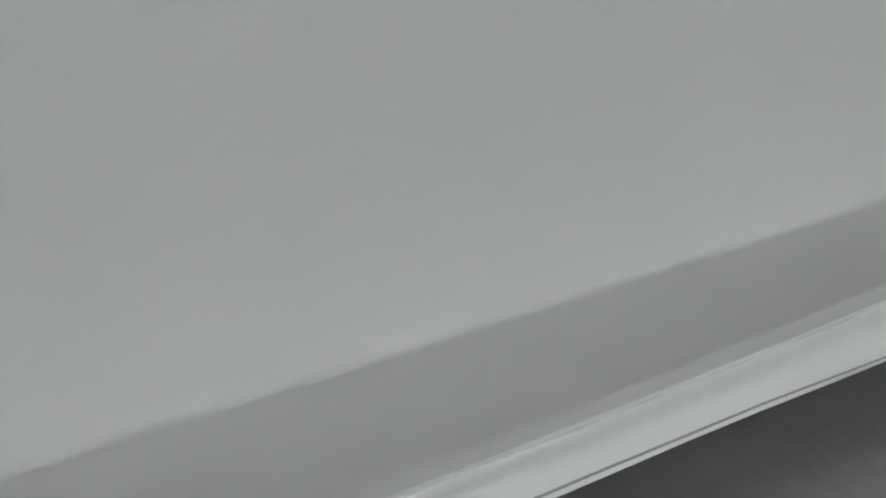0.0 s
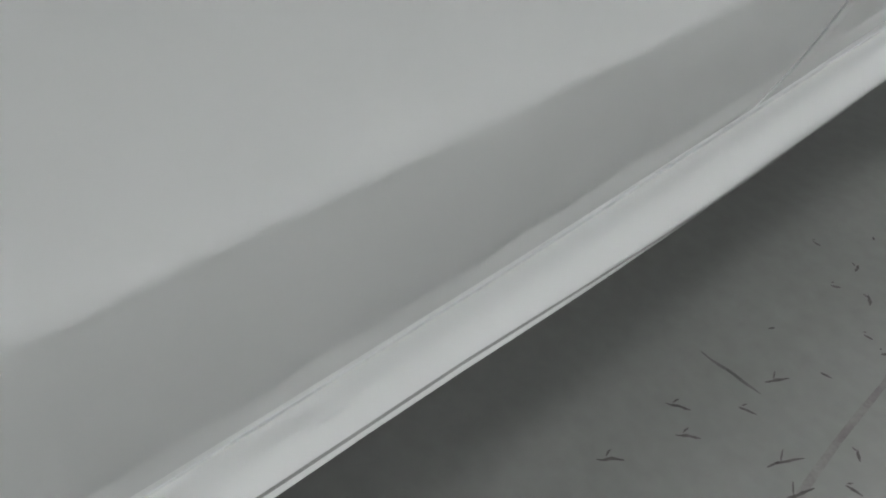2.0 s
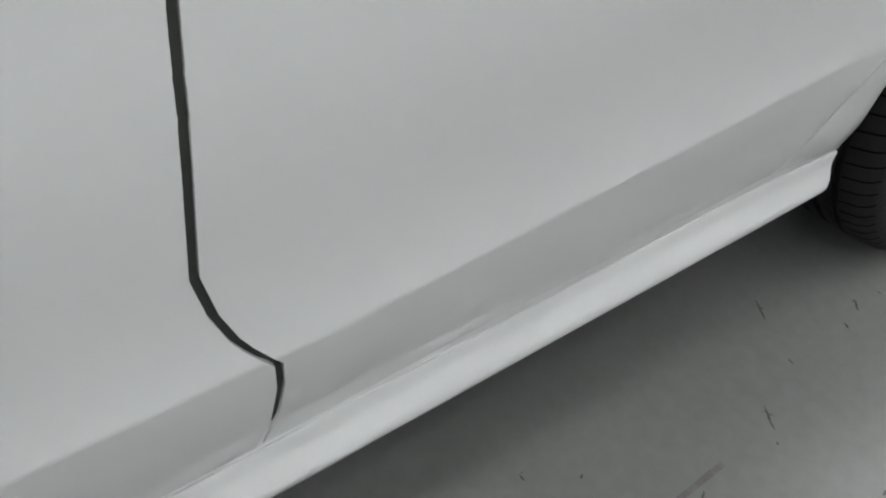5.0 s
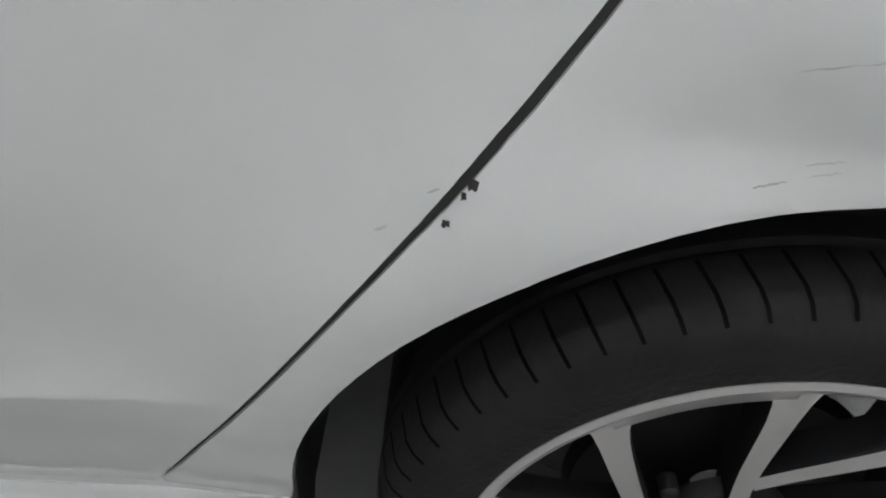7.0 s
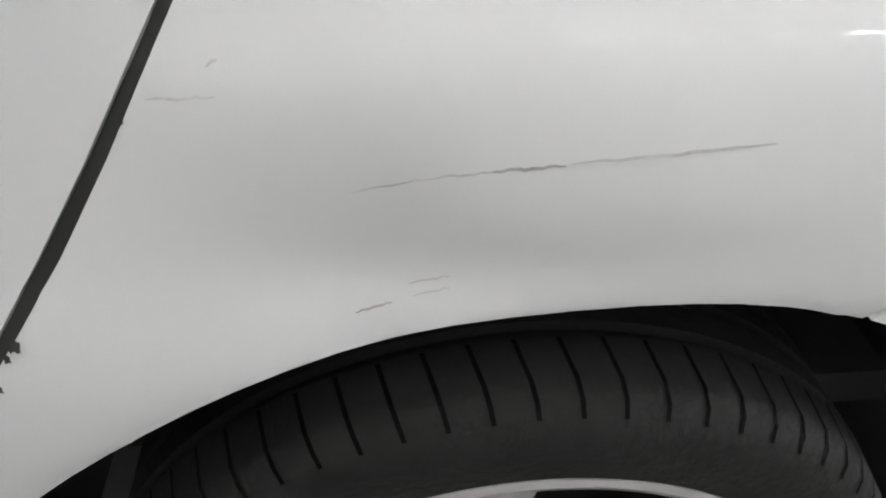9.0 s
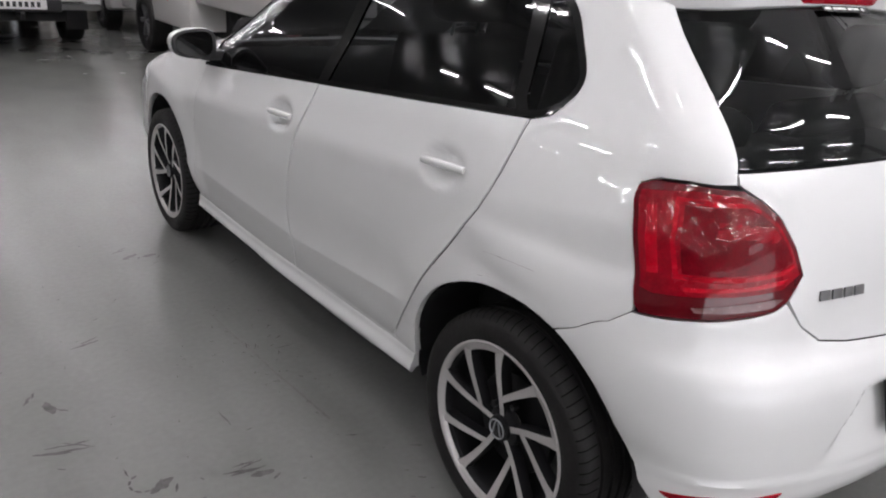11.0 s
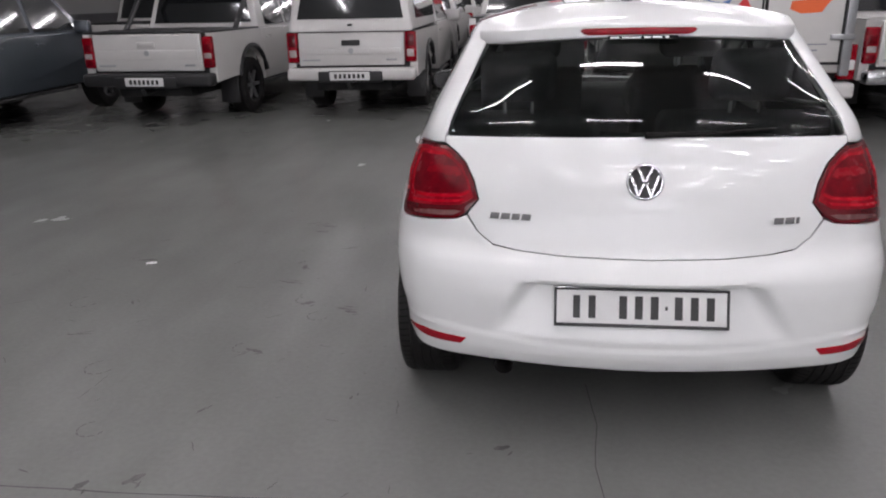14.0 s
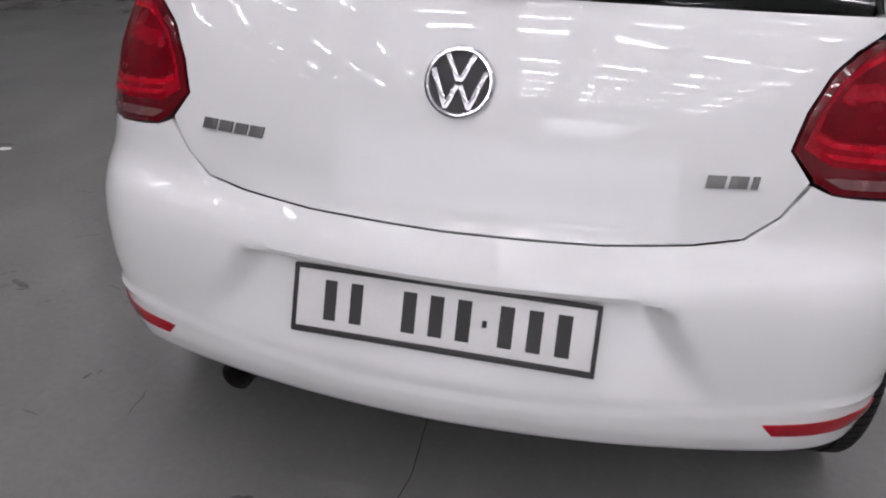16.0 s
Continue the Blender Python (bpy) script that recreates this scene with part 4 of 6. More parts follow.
for side in (False, True):
    mir = part("door_mirror", mirror_loft(side, [(1.866, 0.985), (1.876, 1.0), (1.915, 0.97), (1.955, 0.80), (1.978, 0.50), (1.985, 0.2)]), WHITE_PAINT, car, "white door mirror housing")
    part("mirror_face", mirror_loft(side, [(1.858, 0.94), (1.861, 0.985), (1.867, 0.985)]), BLACK_PLASTIC, mir, "black rear side of the mirror")
    # the dark reflection in the glass is painted as plain gloss black
    part("mirror_glass", mirror_loft(side, [(1.8545, 0.80), (1.8575, 0.82)]), GLOSS_BLACK, mir, "mirror glass with its dark reflection put into the colour")
    part("mirror_foot", sgn_box(side, -0.85, -0.755, 1.87, 1.95, 0.918, 0.958, bevel=0.01), BLACK_PLASTIC, mir)

# roof aerial
bm = tube(bmesh.new(), [(0, 0.225, 1.45), (0, 0.19, 1.475), (0, 0.165, 1.487)], [0.022, 0.014, 0.006], 12)
aerial = part("aerial", bm, BLACK_PLASTIC, roof, "short black roof aerial")
part("rod", tube(bmesh.new(), [(0, 0.19, 1.475), (0, 0.02, 1.62), (0, -0.03, 1.665)], [0.0042, 0.0035, 0.0035], 8), BLACK_PLASTIC, aerial)

# number plate: white board in a black frame, the characters as plain bars
PLATE = pose(0, -0.619, 0.535, 90 - 18, 0, 0)


def plate_box(x0, x1, y0, y1, z0, z1, bevel=0.0):
    return box(bmesh.new(), x0, x1, y0, y1, z0, z1, bevel, PLATE)


plate = part("number_plate", plate_box(-0.262, 0.262, -0.056, 0.056, 0.0, 0.006, 0.002), PLATE_WHITE, car, "white number plate with black bars")
for a in ((-0.268, 0.268, 0.052, 0.060), (-0.268, 0.268, -0.063, -0.052), (-0.268, -0.260, -0.054, 0.054), (0.260, 0.268, -0.054, 0.054)):
    part("frame", plate_box(*a, 0.0, 0.0095, 0.002), BLACK_PLASTIC, plate, "black plate frame")
for x, w, h in ((-0.198, 0.030, 0.072), (-0.150, 0.030, 0.072), (-0.054, 0.032, 0.072), (-0.006, 0.032, 0.072), (0.042, 0.032, 0.072), (0.078, 0.016, 0.012), (0.115, 0.032, 0.072), (0.163, 0.032, 0.072), (0.211, 0.032, 0.072)):
    part("bar", plate_box(x - w / 2 + 0.004, x + w / 2 - 0.004, -h / 2, h / 2, 0.0062, 0.0072), PLATE_INK, plate)


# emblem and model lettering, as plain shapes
def on_gate(x, z, lift):
    return Vector((x, tail(x, z) - lift, z))


tilt = math.degrees(math.atan2(tail(0, 0.96) - tail(0, 0.88), 0.08))
EMBLEM = Matrix.Translation(on_gate(0, 0.917, 0.002)) @ pose(0, 0, 0, 90 - tilt, 0, 0)
bm = bmesh.new()
revolve(bm, [(0.0, 0.0005), (0.004, 0.0005), (0.004, 0.050), (0.0, 0.052)], 48)
bmesh.ops.transform(bm, matrix=EMBLEM @ pose(0, 0, 0, 0, -90, 0), verts=bm.verts[:])
bmesh.ops.recalc_face_normals(bm, faces=bm.faces[:])
emblem = part("emblem", bm, BLACK_PLASTIC, gate, "round chrome emblem on a dark disc")
bm = bmesh.new()
revolve(bm, [(0.0, 0.0575), (0.006, 0.0565), (0.009, 0.053), (0.009, 0.050), (0.005, 0.0465), (0.002, 0.046)], 56)
bmesh.ops.transform(bm, matrix=EMBLEM @ pose(0, 0, 0, 0, -90, 0), verts=bm.verts[:])
bmesh.ops.recalc_face_normals(bm, faces=bm.faces[:])
part("ring", bm, CHROME, emblem, "chrome ring")
for x0, y0, x1, y1 in ((-0.021, 0.041, -0.002, 0.003), (0.021, 0.041, 0.002, 0.003), (-0.042, 0.017, -0.019, -0.040), (0.042, 0.017, 0.019, -0.040), (-0.019, -0.040, -0.003, -0.006), (0.019, -0.040, 0.003, -0.006)):
    run, turn = math.hypot(x1 - x0, y1 - y0), math.degrees(math.atan2(y1 - y0, x1 - x0))
    part("stroke", box(bmesh.new(), -run / 2 - 0.002, run / 2 + 0.002, -0.0042, 0.0042, 0.004, 0.008, 0.0015, EMBLEM @ pose((x0 + x1) / 2, (y0 + y1) / 2, 0, 0, 0, turn)), CHROME, emblem)


def badge(x0, z0, widths, h, slant, nm):
    first_one = None
    x = x0
    for w in widths:
        bm = bmesh.new()
        m = Matrix.Translation(on_gate(x + w / 2, z0, 0.0015)) @ pose(0, 0, 0, 90 - tilt, 0, math.degrees(0.44 * (x + w / 2)))
        outer = [(-w / 2, -h / 2), (w / 2, -h / 2), (w / 2 + slant, h / 2), (-w / 2 + slant, h / 2)]
        prism(bm, outer, 0.0035, m, bevel=0.001)
        part(nm, bm, BADGE_GREY, gate, "grey metal badge bar")
        x += w + 0.006


badge(-0.478, 0.800, (0.029, 0.029, 0.025, 0.029), 0.020, 0.003, "badge_bar")
badge(0.394, 0.796, (0.029, 0.028, 0.010), 0.020, 0.004, "badge_bar")

# exhaust
bm = bmesh.new()
revolve(bm, [(0.0, 0.032), (-0.14, 0.032), (-0.142, 0.030), (-0.14, 0.0275), (0.0, 0.0275)], 28)
bmesh.ops.transform(bm, matrix=pose(-0.428, -0.440, 0.298, 0, 0, 90), verts=bm.verts[:])
bmesh.ops.recalc_face_normals(bm, faces=bm.faces[:])
part("exhaust_pipe", bm, SOOT, car, "sooty black exhaust pipe")
part("bumper_underside", boxed(-0.55, 0.55, -0.46, -0.30, 0.285, 0.305, bevel=0.006), BLACK_PLASTIC, car)


# cabin
def seat_back(x, y, z0, z1, w, tilt_deg, name, parent, head=True):
    bm = box(bmesh.new(), -w / 2, w / 2, -0.06, 0.06, 0, z1 - z0, 0.04, pose(x, y, z0, tilt_deg, 0, 0), segments=3)
    b = part(name, bm, SEAT_CLOTH, parent)
    if head:
        bm = box(bmesh.new(), -0.135, 0.135, -0.05, 0.05, z1 - z0 + 0.05, z1 - z0 + 0.23, 0.04, pose(x, y, z0, tilt_deg, 0, 0), segments=3)
        part("headrest", bm, SEAT_CLOTH, b)
        for dx in (-0.05, 0.05):
            part("headrest_post", tube(bmesh.new(), [pose(x, y, z0, tilt_deg) @ Vector((dx, 0, z1 - z0 - 0.02)), pose(x, y, z0, tilt_deg) @ Vector((dx, 0, z1 - z0 + 0.08))], 0.006, 6), STEEL, b)
    return b


for x in (-0.36, 0.36):
    seat_back(x, 0.98, 0.55, 1.16, 0.48, 14, "front_seat", car)
    part("seat_cushion", boxed(x - 0.25, x + 0.25, 0.98, 1.48, 0.45, 0.60, bevel=0.05), SEAT_CLOTH, car)
for x in (-0.40, 0.40):
    seat_back(x, 0.10, 0.55, 1.08, 0.60, 16, "rear_seat", car)
part("seat_cushion", boxed(-0.62, 0.62, 0.12, 0.60, 0.42, 0.58, bevel=0.05), SEAT_CLOTH, car)
part("parcel_shelf", boxed(-0.58, 0.58, -0.36, 0.02, 0.955, 0.975, bevel=0.008), CABIN, car)
part("dashboard", boxed(-0.66, 0.66, 1.78, 2.25, 0.55, 0.93, bevel=0.08, segments=3), CABIN, car)
part("cabin_floor", boxed(-0.68, 0.68, -0.40, 2.1, 0.38, 0.42), CABIN, car)
part("headliner", boxed(-0.45, 0.45, 0.10, 1.36, 1.355, 1.370), CABIN, car)
bm = bmesh.new()
ringpts = [pose(0.36, 1.62, 0.90, 62, 0, 0) @ Vector((0.185 * math.cos(a), 0.185 * math.sin(a), 0)) for a in (2 * math.pi * k / 28 for k in range(28))]
tube(bm, ringpts, 0.015, 8, closed=True)
wheel_st = part("steering_wheel", bm, BLACK_PLASTIC, car)
part("wheel_boss", box(bmesh.new(), -0.09, 0.09, -0.05, 0.05, -0.02, 0.02, 0.015, pose(0.36, 1.62, 0.90, 62, 0, 0)), BLACK_PLASTIC, wheel_st)
part("rear_view_mirror", boxed(-0.11, 0.11, 1.52, 1.545, 1.255, 1.315, bevel=0.012), BLACK_PLASTIC, car)
part("wiper", tube(bmesh.new(), [on_gate(0.0, 1.052, 0.012), on_gate(0.20, 1.056, 0.010), on_gate(0.40, 1.064, 0.008)], [0.011, 0.006, 0.004], 8), SOOT, gate, "black rear wiper")
sticker = part("window_sticker", box(bmesh.new(), -0.10, 0.13, -0.009, 0.009, 0, 0.001, 0.0, Matrix.Translation((0, tail(0, 1.325) - 0.004, 1.328)) @ pose(0, 0, 0, 42, 0, 0)), GLOSS_BLACK, car, "narrow black sticker strip with white print")
for k, (x, w) in enumerate(((-0.078, 0.030), (-0.040, 0.026), (-0.008, 0.034), (0.030, 0.022), (0.062, 0.030), (0.094, 0.012))):
    part("print_bar", box(bmesh.new(), x - w / 2, x + w / 2, -0.0035, 0.0035, 0.001, 0.0016, 0.0, Matrix.Translation((0, tail(0, 1.325) - 0.004, 1.328)) @ pose(0, 0, 0, 42, 0, 0)), PLATE_WHITE, sticker)


# ---- other vehicles; origin on the ground under the middle of the rear bumper, nose towards +y ----
def side_loft(profile, width_at, inset=0.0, bevel=0.03):
    """A closed (y, z) outline swept from flank to flank, narrowing with height."""
    bm = bmesh.new()
    left = [bm.verts.new((-width_at(z) + inset, y, z)) for y, z in profile]
    right = [bm.verts.new((width_at(z) - inset, y, z)) for y, z in profile]
    n = len(profile)
    f = [bm.faces.new(left), bm.faces.new(right[::-1])]
    for i in range(n):
        bm.faces.new((left[i], right[i], right[(i + 1) % n], left[(i + 1) % n]))
    bmesh.ops.recalc_face_normals(bm, faces=bm.faces[:])
    if bevel:
        es = [e for e in bm.edges if any(g in f for g in e.link_faces)]
        bmesh.ops.bevel(bm, geom=es, offset=bevel, segments=3, affect="EDGES", profile=0.5)
    return bm


def pane(points, x=None, thick=0.006):
    """A flat pane through corner points, pushed out a little along its normal."""
    bm = bmesh.new()
    vs = [Vector(p) for p in points]
    n = (vs[1] - vs[0]).cross(vs[2] - vs[0]).normalized()
    lo, hi = [bm.verts.new(v) for v in vs], [bm.verts.new(v + n * thick) for v in vs]
    k = len(vs)
    bm.faces.new(lo[::-1])
    bm.faces.new(hi)
    for i in range(k):
        bm.faces.new((lo[i], lo[(i + 1) % k], hi[(i + 1) % k], hi[i]))
    bmesh.ops.recalc_face_normals(bm, faces=bm.faces[:])
    return bm


def road_wheel(parent, x, y, r, mirror):
    """Tyre and disc wheel for the parked vehicles."""
    w = new("wheel")
    w.parent = parent
    w.matrix_basis = pose(x, y, r, 0, 0, 180 if mirror else 0)
    rr = r * 0.62
    bm = bmesh.new()
    revolve(bm, [(-0.10, rr - 0.01), (-0.125, rr + 0.01), (-0.130, rr + 0.05), (-0.118, r - 0.02), (-0.095, r), (0.095, r), (0.118, r - 0.02), (0.125, rr)], 40)
    bmesh.ops.recalc_face_normals(bm, faces=bm.faces[:])
    part("tyre", bm, RUBBER, w)
    bm = bmesh.new()
    revolve(bm, [(-0.118, rr + 0.004), (-0.10, rr - 0.025), (-0.03, rr - 0.035), (-0.03, 0.001)], 40)
    bmesh.ops.recalc_face_normals(bm, faces=bm.faces[:])
    part("rim", bm, ALLOY_DARK, w)
    for k in range(6):
        bm = box(bmesh.new(), -0.105, -0.065, 0.03, rr - 0.012, -0.022, 0.022, 0.006, pose(0, 0, 0, 60 * k, 0, 0))
        part("spoke", bm, WHEEL_GREY, w)
    return w


def pickup(m, paint, label, length=5.2, half=0.88, rear_z=1.12, roof=1.78, bumper="chrome", lamp_style="tall", canopy=False, cover=True, rollbar=False, lift=0.0, plate_bars=7, double=True):
    ob = thing("pickup_truck", label, "pickup truck", m, group="parked vehicles")
    w0 = lambda z: half - 0.025 * max(0.0, z - 0.75)
    r = 0.375
    bed_end = 1.55 if double else 2.2
    axle, front_axle = 1.18, 1.18 + 3.05
    base = 0.52 + lift
    # load bed: two side walls with wheel openings, floor and front panel
    arch = [(axle + 0.46 * math.cos(a), base - 0.08 + 0.46 * math.sin(a)) for a in (math.pi * k / 12 for k in range(13))]
    wall = [(0.07, base)] + [p for p in reversed(arch) if p[1] >= base - 0.001] + [(bed_end, base), (bed_end, rear_z), (0.07, rear_z)]
    for sg in (-1, 1):
        bm = bmesh.new()
        a = [bm.verts.new((sg * w0(z), y, z)) for y, z in wall]
        b = [bm.verts.new((sg * (w0(z) - 0.10), y, z)) for y, z in wall]
        n = len(wall)
        bm.faces.new(a)
        bm.faces.new(b[::-1])
        for i in range(n):
            bm.faces.new((a[i], b[i], b[(i + 1) % n], a[(i + 1) % n]))
        bmesh.ops.recalc_face_normals(bm, faces=bm.faces[:])
        part("bed_side", bm, paint, ob)
        part("tail_light", boxed(*sorted((sg * (half - 0.155), sg * (half - 0.012))), 0.02, 0.16, 0.70 + lift, 1.08 + lift, bevel=0.022, segments=3), RED_LENS, ob, "red tail light")
        if lamp_style == "tall":
            part("lamp_insert", boxed(*sorted((sg * (half - 0.135), sg * (half - 0.035))), 0.012, 0.03, 0.815 + lift, 0.880 + lift, bevel=0.006), LAMP_CLEAR, ob, "milky clear lamp insert")
            part("lamp_insert", boxed(*sorted((sg * (half - 0.130), sg * (half - 0.040))), 0.012, 0.03, 0.905 + lift, 0.990 + lift, bevel=0.010), RED_MID, ob, "dark red lamp insert")
            part("lamp_insert", boxed(*sorted((sg * (half - 0.130), sg * (half - 0.040))), 0.012, 0.03, 0.725 + lift, 0.795 + lift, bevel=0.010), RED_MID, ob, "dark red lamp insert")
        else:
            part("lamp_insert", boxed(*sorted((sg * (half - 0.135), sg * (half - 0.040))), 0.012, 0.03, 0.77 + lift, 0.86 + lift, bevel=0.006), LAMP_CLEAR, ob, "milky clear lamp insert")
            part("lamp_insert", boxed(*sorted((sg * (half - 0.130), sg * (half - 0.040))), 0.012, 0.03, 0.90 + lift, 1.04 + lift, bevel=0.010), RED_DARK, ob, "dark red lamp insert")
        part("mud_flap", boxed(*sorted((sg * 0.60, sg * 0.86)), axle - 0.47, axle - 0.45, 0.18, 0.56, bevel=0.004), BLACK_PLASTIC, ob)
    part("bed_floor", boxed(-half + 0.08, half - 0.08, 0.1, bed_end, base + 0.1, base + 0.16), BLACK_PLASTIC, ob)
    gate_ob = part("tailgate", boxed(-half + 0.165, half - 0.165, 0.02, 0.09, 0.66 + lift, rear_z - 0.005, bevel=0.02, segments=3), paint, ob)
    part("gate_pressing", boxed(-half + 0.215, half - 0.215, 0.014, 0.03, 0.80 + lift, rear_z - 0.20, bevel=0.006, segments=3), paint, gate_ob)
    part("gate_emblem", tube(bmesh.new(), [(0, 0.016, rear_z - 0.235), (0, 0.006, rear_z - 0.235)], 0.035, 16), STEEL, gate_ob)
    part("gate_handle", boxed(-0.12, 0.12, 0.008, 0.03, rear_z - 0.17, rear_z - 0.10, bevel=0.008), paint if bumper == "black" else BLACK_PLASTIC, gate_ob)
    part("badge_bar", boxed(-half + 0.22, -half + 0.45, 0.012, 0.022, 0.72 + lift, 0.745 + lift, bevel=0.002), STEEL, gate_ob)
    part("badge_bar", boxed(half - 0.40, half - 0.26, 0.012, 0.022, 0.72 + lift, 0.745 + lift, bevel=0.002), STEEL, gate_ob)
    bmat = {"chrome": CHROME, "black": BLACK_PLASTIC, "paint": paint}[bumper]
    part("rear_bumper", boxed(-half + 0.02, half - 0.02, -0.10, 0.10, 0.48 + lift, 0.64 + lift, bevel=0.04, segments=3), bmat, ob, bumper + " rear bumper" if bumper != "paint" else "")
    part("bumper_step", boxed(-0.42, 0.42, -0.13, 0.02, 0.46 + lift, 0.60 + lift, bevel=0.02), BLACK_PLASTIC, ob)
    pl = part("number_plate", boxed(-0.26, 0.26, -0.142, -0.131, 0.49 + lift, 0.595 + lift, bevel=0.003), PLATE_WHITE, ob, "white number plate with bars")
    part("plate_frame", boxed(-0.275, 0.275, -0.1365, -0.1305, 0.477 + lift, 0.608 + lift, bevel=0.003), BLACK_PLASTIC, ob)
    for k in range(plate_bars):
        part("bar", boxed(-0.20 + 0.06 * k, -0.165 + 0.06 * k, -0.1445, -0.1415, 0.515 + lift, 0.57 + lift), PLATE_INK, pl)
    part("tow_bar", tube(bmesh.new(), [(0, 0.1, 0.42 + lift), (0, -0.16, 0.40 + lift), (0, -0.19, 0.46 + lift)], 0.025, 8), BLACK_PLASTIC, ob)
    part("chassis", boxed(-0.5, 0.5, 0.1, length - 0.5, 0.34 + lift, 0.52 + lift), GAP_DARK, ob)
    part("axle_beam", tube(bmesh.new(), [(-0.7, axle, r), (0.7, axle, r)], 0.06, 10), GAP_DARK, ob)
    # cab and bonnet
    c0 = bed_end + 0.03
    cab_len = 1.95 if double else 1.35
    c1 = c0 + cab_len
    lower = [(c0, 0.42 + lift), (front_axle - 0.45, 0.42 + lift), (front_axle - 0.36, 0.62 + lift), (front_axle - 0.15, 0.80 + lift), (front_axle + 0.15, 0.80 + lift), (front_axle + 0.36, 0.62 + lift), (front_axle + 0.45, 0.45 + lift), (length, 0.45 + lift), (length, 0.85), (length - 0.12, 1.02), (c1 + 0.15, 1.13), (c0, 1.13)]
    part("cab_body", side_loft(lower, w0), paint, ob)
    taper = lambda z: half - 0.03 - 0.26 * max(0.0, z - 1.1)
    upper = [(c0 + 0.0, 1.12), (c1 + 0.35, 1.12), (c1 - 0.32, roof - 0.05), (c1 - 0.50, roof), (c0 + 0.28, roof), (c0 + 0.14, roof - 0.04)]
    cab = part("cab_roof", side_loft(upper, taper), paint, ob)
    yb = lambda z: c0 + 0.14 * (z - 1.12) / (roof - 0.04 - 1.12)
    part("rear_window", pane([(-taper(1.2) + 0.10, yb(1.2) - 0.012, 1.2), (taper(1.2) - 0.10, yb(1.2) - 0.012, 1.2), (taper(1.62) - 0.09, yb(1.64) - 0.012, 1.64), (-taper(1.62) + 0.09, yb(1.64) - 0.012, 1.64)]), DARK_PANE, cab)
    for sg in (-1, 1):
        for y0, y1, y2, y3 in (((c0 + 0.22, c0 + 0.95, c0 + 0.95, c0 + 0.32), (c0 + 1.03, c1 + 0.10, c1 - 0.33, c0 + 1.03)) if double else ((c0 + 0.2, c1 + 0.10, c1 - 0.33, c0 + 0.28),)):
            q = [(sg * (taper(1.16) + 0.004), y0, 1.16), (sg * (taper(1.16) + 0.004), y1, 1.16), (sg * (taper(1.66) + 0.004), y2, 1.66), (sg * (taper(1.66) + 0.004), y3, 1.66)]
            part("side_window", pane(q if sg > 0 else q[::-1]), DARK_PANE, cab)
        part("door_mirror", boxed(*sorted((sg * (half - 0.02), sg * (half + 0.20))), c1 - 0.02, c1 + 0.10, 1.10, 1.28, bevel=0.03), paint, ob)
        for yy in ((c0 + 0.12, c0 + 0.98) if double else (c0 + 0.15,)):
            part("door_handle", boxed(*sorted((sg * (half - 0.02), sg * (half + 0.025))), yy, yy + 0.16, 0.98, 1.015, bevel=0.01), paint, ob)
        part("wheel_arch_trim", tube(bmesh.new(), [(sg * (half - 0.005), axle + 0.47 * math.cos(a), base - 0.08 + 0.47 * math.sin(a)) for a in (math.pi * k / 14 for k in range(1, 14))], 0.035, 6), paint if bumper == "chrome" else BLACK_PLASTIC, ob)
        road_wheel(ob, sg * (half - 0.14), axle, r, sg > 0)
        road_wheel(ob, sg * (half - 0.14), front_axle, r, sg > 0)
        part("side_step", boxed(*sorted((sg * (half - 0.12), sg * (half + 0.02))), c0, c1 - 0.2, 0.36 + lift, 0.41 + lift, bevel=0.015), BLACK_PLASTIC, ob)
    if canopy:
        can_w = lambda z: half - 0.03 - 0.16 * max(0.0, z - rear_z)
        prof = [(0.03, rear_z + 0.005), (bed_end, rear_z + 0.005), (bed_end, roof + 0.06), (0.30, roof + 0.06), (0.16, roof + 0.02)]
        can = part("canopy", side_loft(prof, can_w, bevel=0.06), paint, ob, "white load-bed canopy")
        yc = lambda z: 0.03 + 0.13 * (z - rear_z) / (roof + 0.02 - rear_z)
        part("canopy_window", pane([(-half + 0.17, yc(rear_z + 0.16) - 0.012, rear_z + 0.16), (half - 0.17, yc(rear_z + 0.16) - 0.012, rear_z + 0.16), (half - 0.25, yc(roof - 0.06) - 0.012, roof - 0.06), (-half + 0.25, yc(roof - 0.06) - 0.012, roof - 0.06)]), DARK_PANE, can)
        for sg in (-1, 1):
            q = [(sg * (can_w(rear_z + 0.15) + 0.004), 0.30, rear_z + 0.15), (sg * (can_w(rear_z + 0.15) + 0.004), bed_end - 0.1, rear_z + 0.15), (sg * (can_w(roof - 0.1) + 0.004), bed_end - 0.1, roof - 0.1), (sg * (can_w(roof - 0.1) + 0.004), 0.38, roof - 0.1)]
            part("canopy_window", pane(q if sg > 0 else q[::-1]), DARK_PANE, can)
        part("canopy_seal", boxed(-half + 0.03, half - 0.03, 0.015, bed_end, rear_z - 0.004, rear_z + 0.006), BLACK_PLASTIC, can)
        part("canopy_handle", boxed(-0.03, 0.03, yc(rear_z + 0.10) - 0.03, yc(rear_z + 0.1), rear_z + 0.07, rear_z + 0.10, bevel=0.006), BLACK_PLASTIC, can)
    elif cover:
        part("bed_cover", boxed(-half + 0.03, half - 0.03, 0.06, bed_end, rear_z, rear_z + 0.022, bevel=0.008), BLACK_PLASTIC, ob, "black tonneau cover")
        for k in range(6):
            part("cover_stud", boxed(-0.62 + 0.248 * k - 0.012, -0.62 + 0.248 * k + 0.012, 0.03, 0.065, rear_z - 0.03, rear_z, bevel=0.004), BLACK_PLASTIC, ob)
